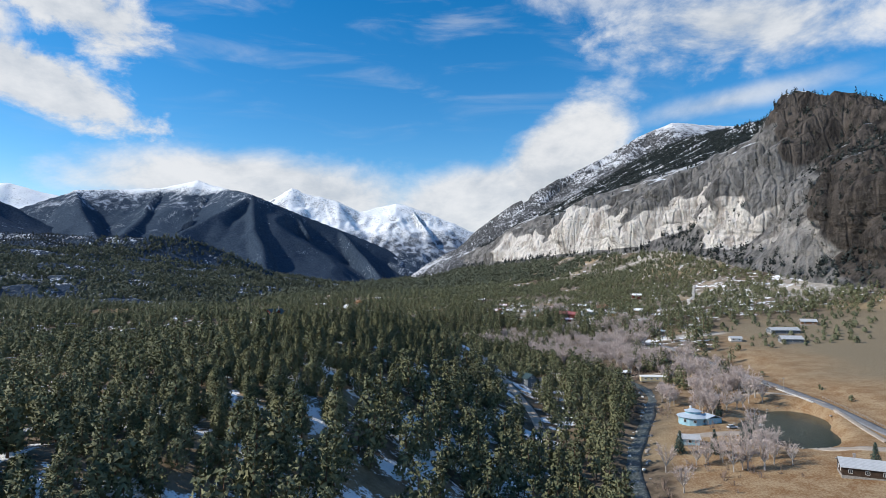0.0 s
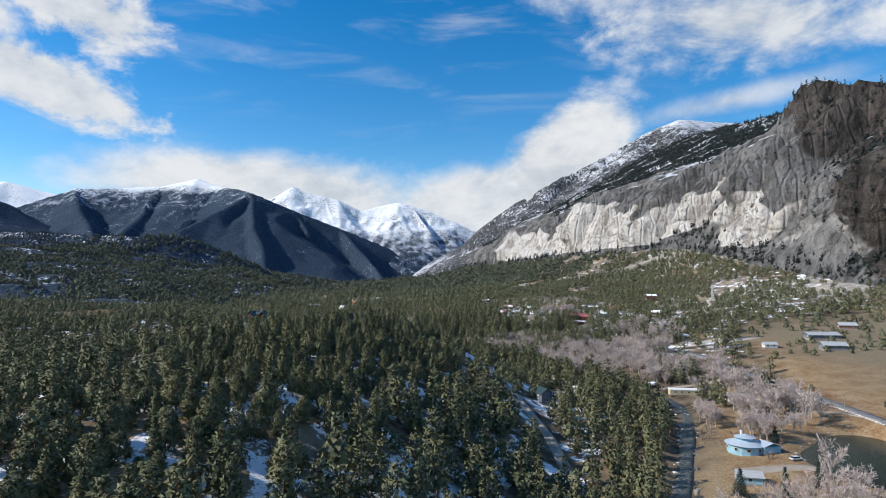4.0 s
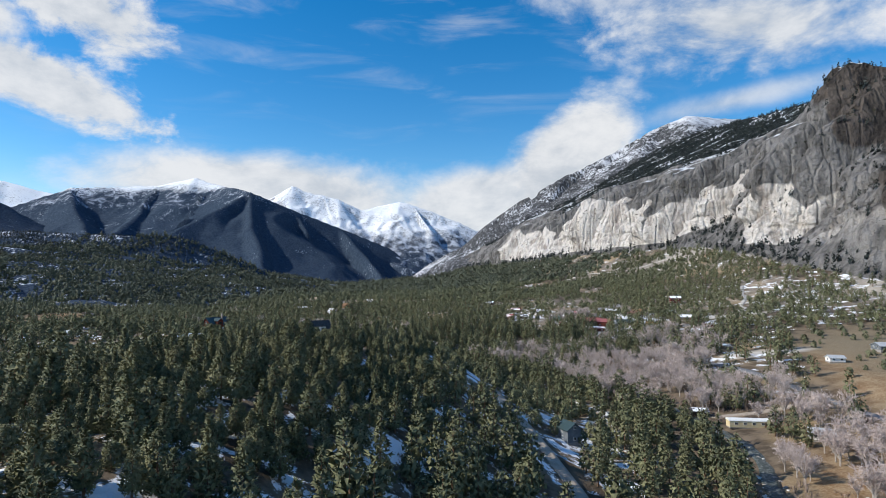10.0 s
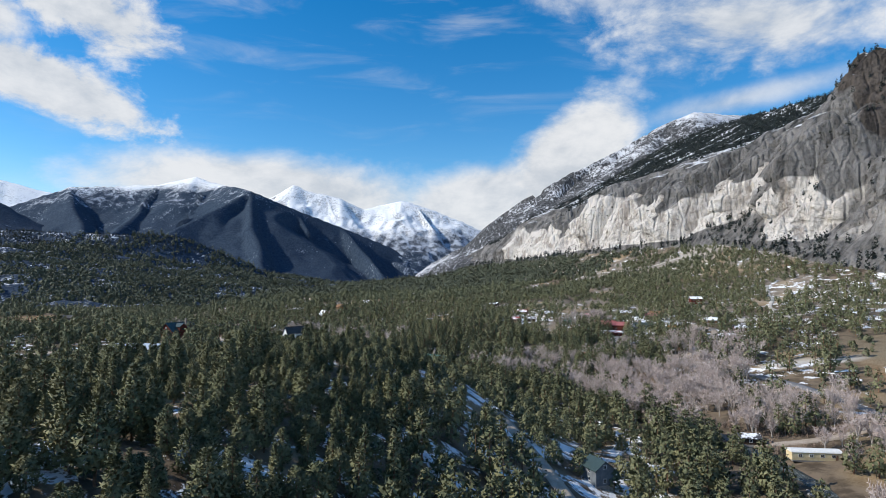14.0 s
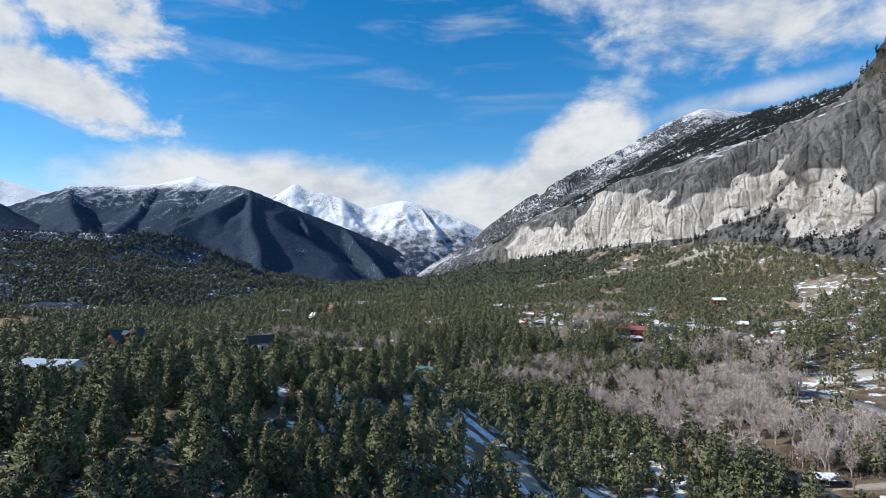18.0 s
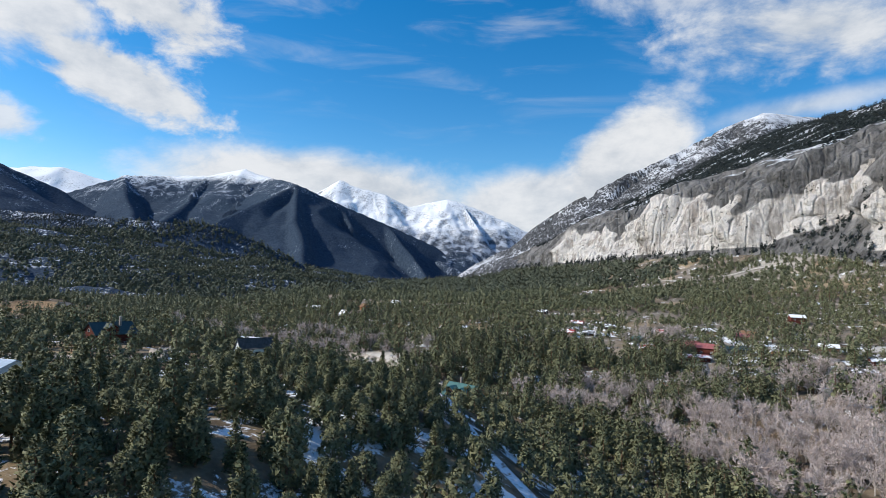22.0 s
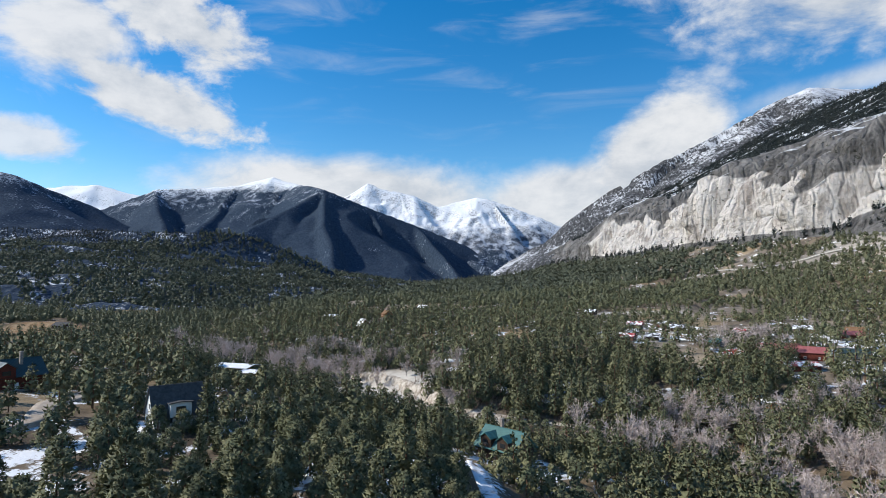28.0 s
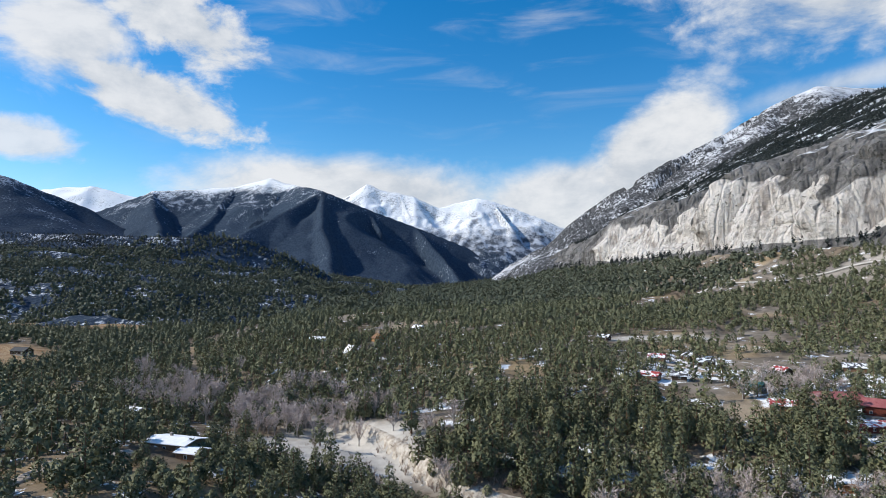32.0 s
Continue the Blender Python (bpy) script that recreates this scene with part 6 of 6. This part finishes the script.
# ---------------------------------------------------------------- small things round the pond and houses
def boulder(name, label, x, y, size, mat, group):
    bm = bmesh.new()
    bmesh.ops.create_icosphere(bm, subdivisions=2, radius=size)
    for v in bm.verts:
        k = 1 + 0.45 * noise.noise(v.co / size * 1.3 + Vector((x, y, 0)))
        v.co = Vector((v.co.x * k, v.co.y * k * 0.85, v.co.z * k * 0.62))
    bm.normal_update()
    me = bpy.data.meshes.new(name)
    bm.to_mesh(me)
    bm.free()
    me.materials.append(mat)
    ob = new(name, me)
    ob.matrix_world = pose(x, y, float(ground_z(x, y)) + size * 0.25, 0, 0, (x * 37) % 360)
    return tagged(ob, label, "boulder", group)


M_WHITESTONE = mat_plain("white_boulder", (0.55, 0.53, 0.49), (0.72, 0.70, 0.66), 1.2, 0.9, bump=0.1)
for i in range(34):
    t = i / 33
    if 0.47 < t < 0.53:
        continue
    boulder("boulder", "white boulder in the row beside the valley road", 201.0 + 0.2 * math.sin(9 * t), 325 + 75 * t, 0.75 + 0.25 * ((i * 7) % 5) / 5, M_WHITESTONE, "boulders beside the valley road")
for i in range(26):
    a = i / 26 * 2 * math.pi
    if 1.0 < a < 2.2:
        continue
    wob = 1 + 0.10 * math.sin(3 * math.atan2(math.sin(a) * 19.5, math.cos(a) * 41) + 0.7)
    u, v = 44.0 * math.cos(a) * wob, 21.5 * math.sin(a) * wob
    boulder("boulder", "grey boulder on the pond's edge", POND[0] + u * 0.5 + v * 0.866, POND[1] + u * 0.866 - v * 0.5, 0.5 + 0.3 * ((i * 5) % 7) / 7, M_STONE, "boulders round the pond")


def paddle_boat(x, y):
    h = thing("paddle_boat", x, y, POND[2] - 0.05, 60, "small white paddle boat shaped like a swan on the pond", "boat")
    bm = prism([(-1.5, 0.5), (-1.2, 0.0), (1.2, 0.0), (1.7, 0.55)], -0.8, 0.8)
    bmesh.ops.bevel(bm, geom=list(bm.edges), offset=0.12, segments=2, affect="EDGES")
    part("hull", bm, M_TRIM, h)
    neck = bmesh.new()
    for k in range(6):
        t = k / 5
        bmesh.ops.create_icosphere(neck, subdivisions=1, radius=0.24 - 0.02 * k, matrix=Matrix.Translation((1.35 + 0.35 * math.sin(t * 2.4), 0, 0.5 + 1.4 * t)))
    part("neck", neck, M_TRIM, h)
    part("seat", boxes((-0.3, 0, 0.62, 0.6, 1.2, 0.25)), M_BLUEROOF, h)


paddle_boat(157, 296)


def utility_pole(x, y, tall=9.0):
    h = thing("utility_pole", x, y, float(ground_z(x, y)) - 0.1, 10, "weathered wooden utility pole beside the road", "utility pole", "poles along the road")
    part("pole", ring(0.16, -0.5, tall, 8, 0.11), M_DECK, h)
    arm = part("crossarm", boxes((0, 0, tall - 0.7, 2.2, 0.12, 0.14)), M_DECK, h)
    for k in (-0.95, -0.4, 0.4, 0.95):
        part("insulator", boxes((k, 0, tall - 0.52, 0.09, 0.09, 0.2)), M_GREYROOF, arm)


for px_, py_ in ((200, 350), (212, 440), (190, 560), (150, 640)):
    utility_pole(px_, py_)


def fence_run(label, pts, gap=3.0):
    """Posts and two rails along a line."""
    line = smooth_line(pts, gap)
    h = thing("fence", float(line[0, 0]), float(line[0, 1]), 0, 0, label, "fence")
    x0, y0 = line[0]
    ends = []
    for x, y in line:
        z = float(ground_z(x, y))
        part("post", boxes((x - x0, y - y0, z + 0.55, 0.14, 0.14, 1.4)), M_DECK, h)
        ends.append(Vector((x - x0, y - y0, z)))
    for a, b in zip(ends, ends[1:]):
        for up in (0.55, 1.05):
            bm = bmesh.new()
            box(bm, 0, 0, 0, (b - a).length, 0.07, 0.10)
            turn = (b - a).to_track_quat("X", "Z").to_matrix().to_4x4()
            bm.transform(Matrix.Translation((a + b) / 2 + Vector((0, 0, up))) @ turn)
            part("rail", bm, M_DECK, h)


fence_run("weathered wooden fence between the pond path and the road", [(200, 262), (208, 300), (213, 335)])
fence_run("weathered wooden paddock fence by the hay meadow", [(-330, 700), (-390, 720), (-450, 745)], 6.0)


def spruce(x, y, k):
    src = tree_thing("spruce_tree", "dense blue-green spruce on the lawn by the round house", pine_shape(10, 200, 8, 0.62, "fir", 0.7), M_SPRUCE, M_BARK, "spruces by the round house")
    src.matrix_world = pose(x, y, float(ground_z(x, y)) - 0.1) @ Matrix.Diagonal((k, k, k, 1))


M_SPRUCE = mat_leaf("spruce_needles", (0.025, 0.048, 0.040), (0.060, 0.095, 0.080), (0.080, 0.110, 0.085))
for sx, sy, sk in ((101, 256, 1.0), (114, 252, 1.05), (129, 258, 0.95), (137, 268, 0.9), (144, 312, 0.95), (160, 222, 0.9), (171, 208, 1.0)):
    spruce(sx, sy, sk)
rocks = np.random.RandomState(77)
for i in range(40):
    t = rocks.uniform(0, 1)
    line = smooth_line([(20, 615), (-30, 630), (-75, 680), (-130, 735)], 2.0)
    q = line[int(t * (len(line) - 1))]
    boulder("boulder", "pale grey boulder in the creek bed", float(q[0] + rocks.uniform(-7, 7)), float(q[1] + rocks.uniform(-6, 6)), rocks.uniform(0.3, 0.9), M_WHITESTONE if i % 3 else M_STONE, "boulders in the creek bed")
bed = smooth_line([(72, 223), (96, 290), (119, 343), (134, 398)], 1.0)
for i in range(80):
    q = bed[int(rocks.uniform(0, len(bed) - 1))]
    off = rocks.choice((-1, 1)) * rocks.uniform(2.3, 4.6)
    boulder("boulder", "pale grey boulder at the creek's edge", float(q[0] + off), float(q[1] + rocks.uniform(-2, 2)), rocks.uniform(0.35, 1.0), M_STONE if i % 3 else M_WHITESTONE, "boulders in the creek bed")
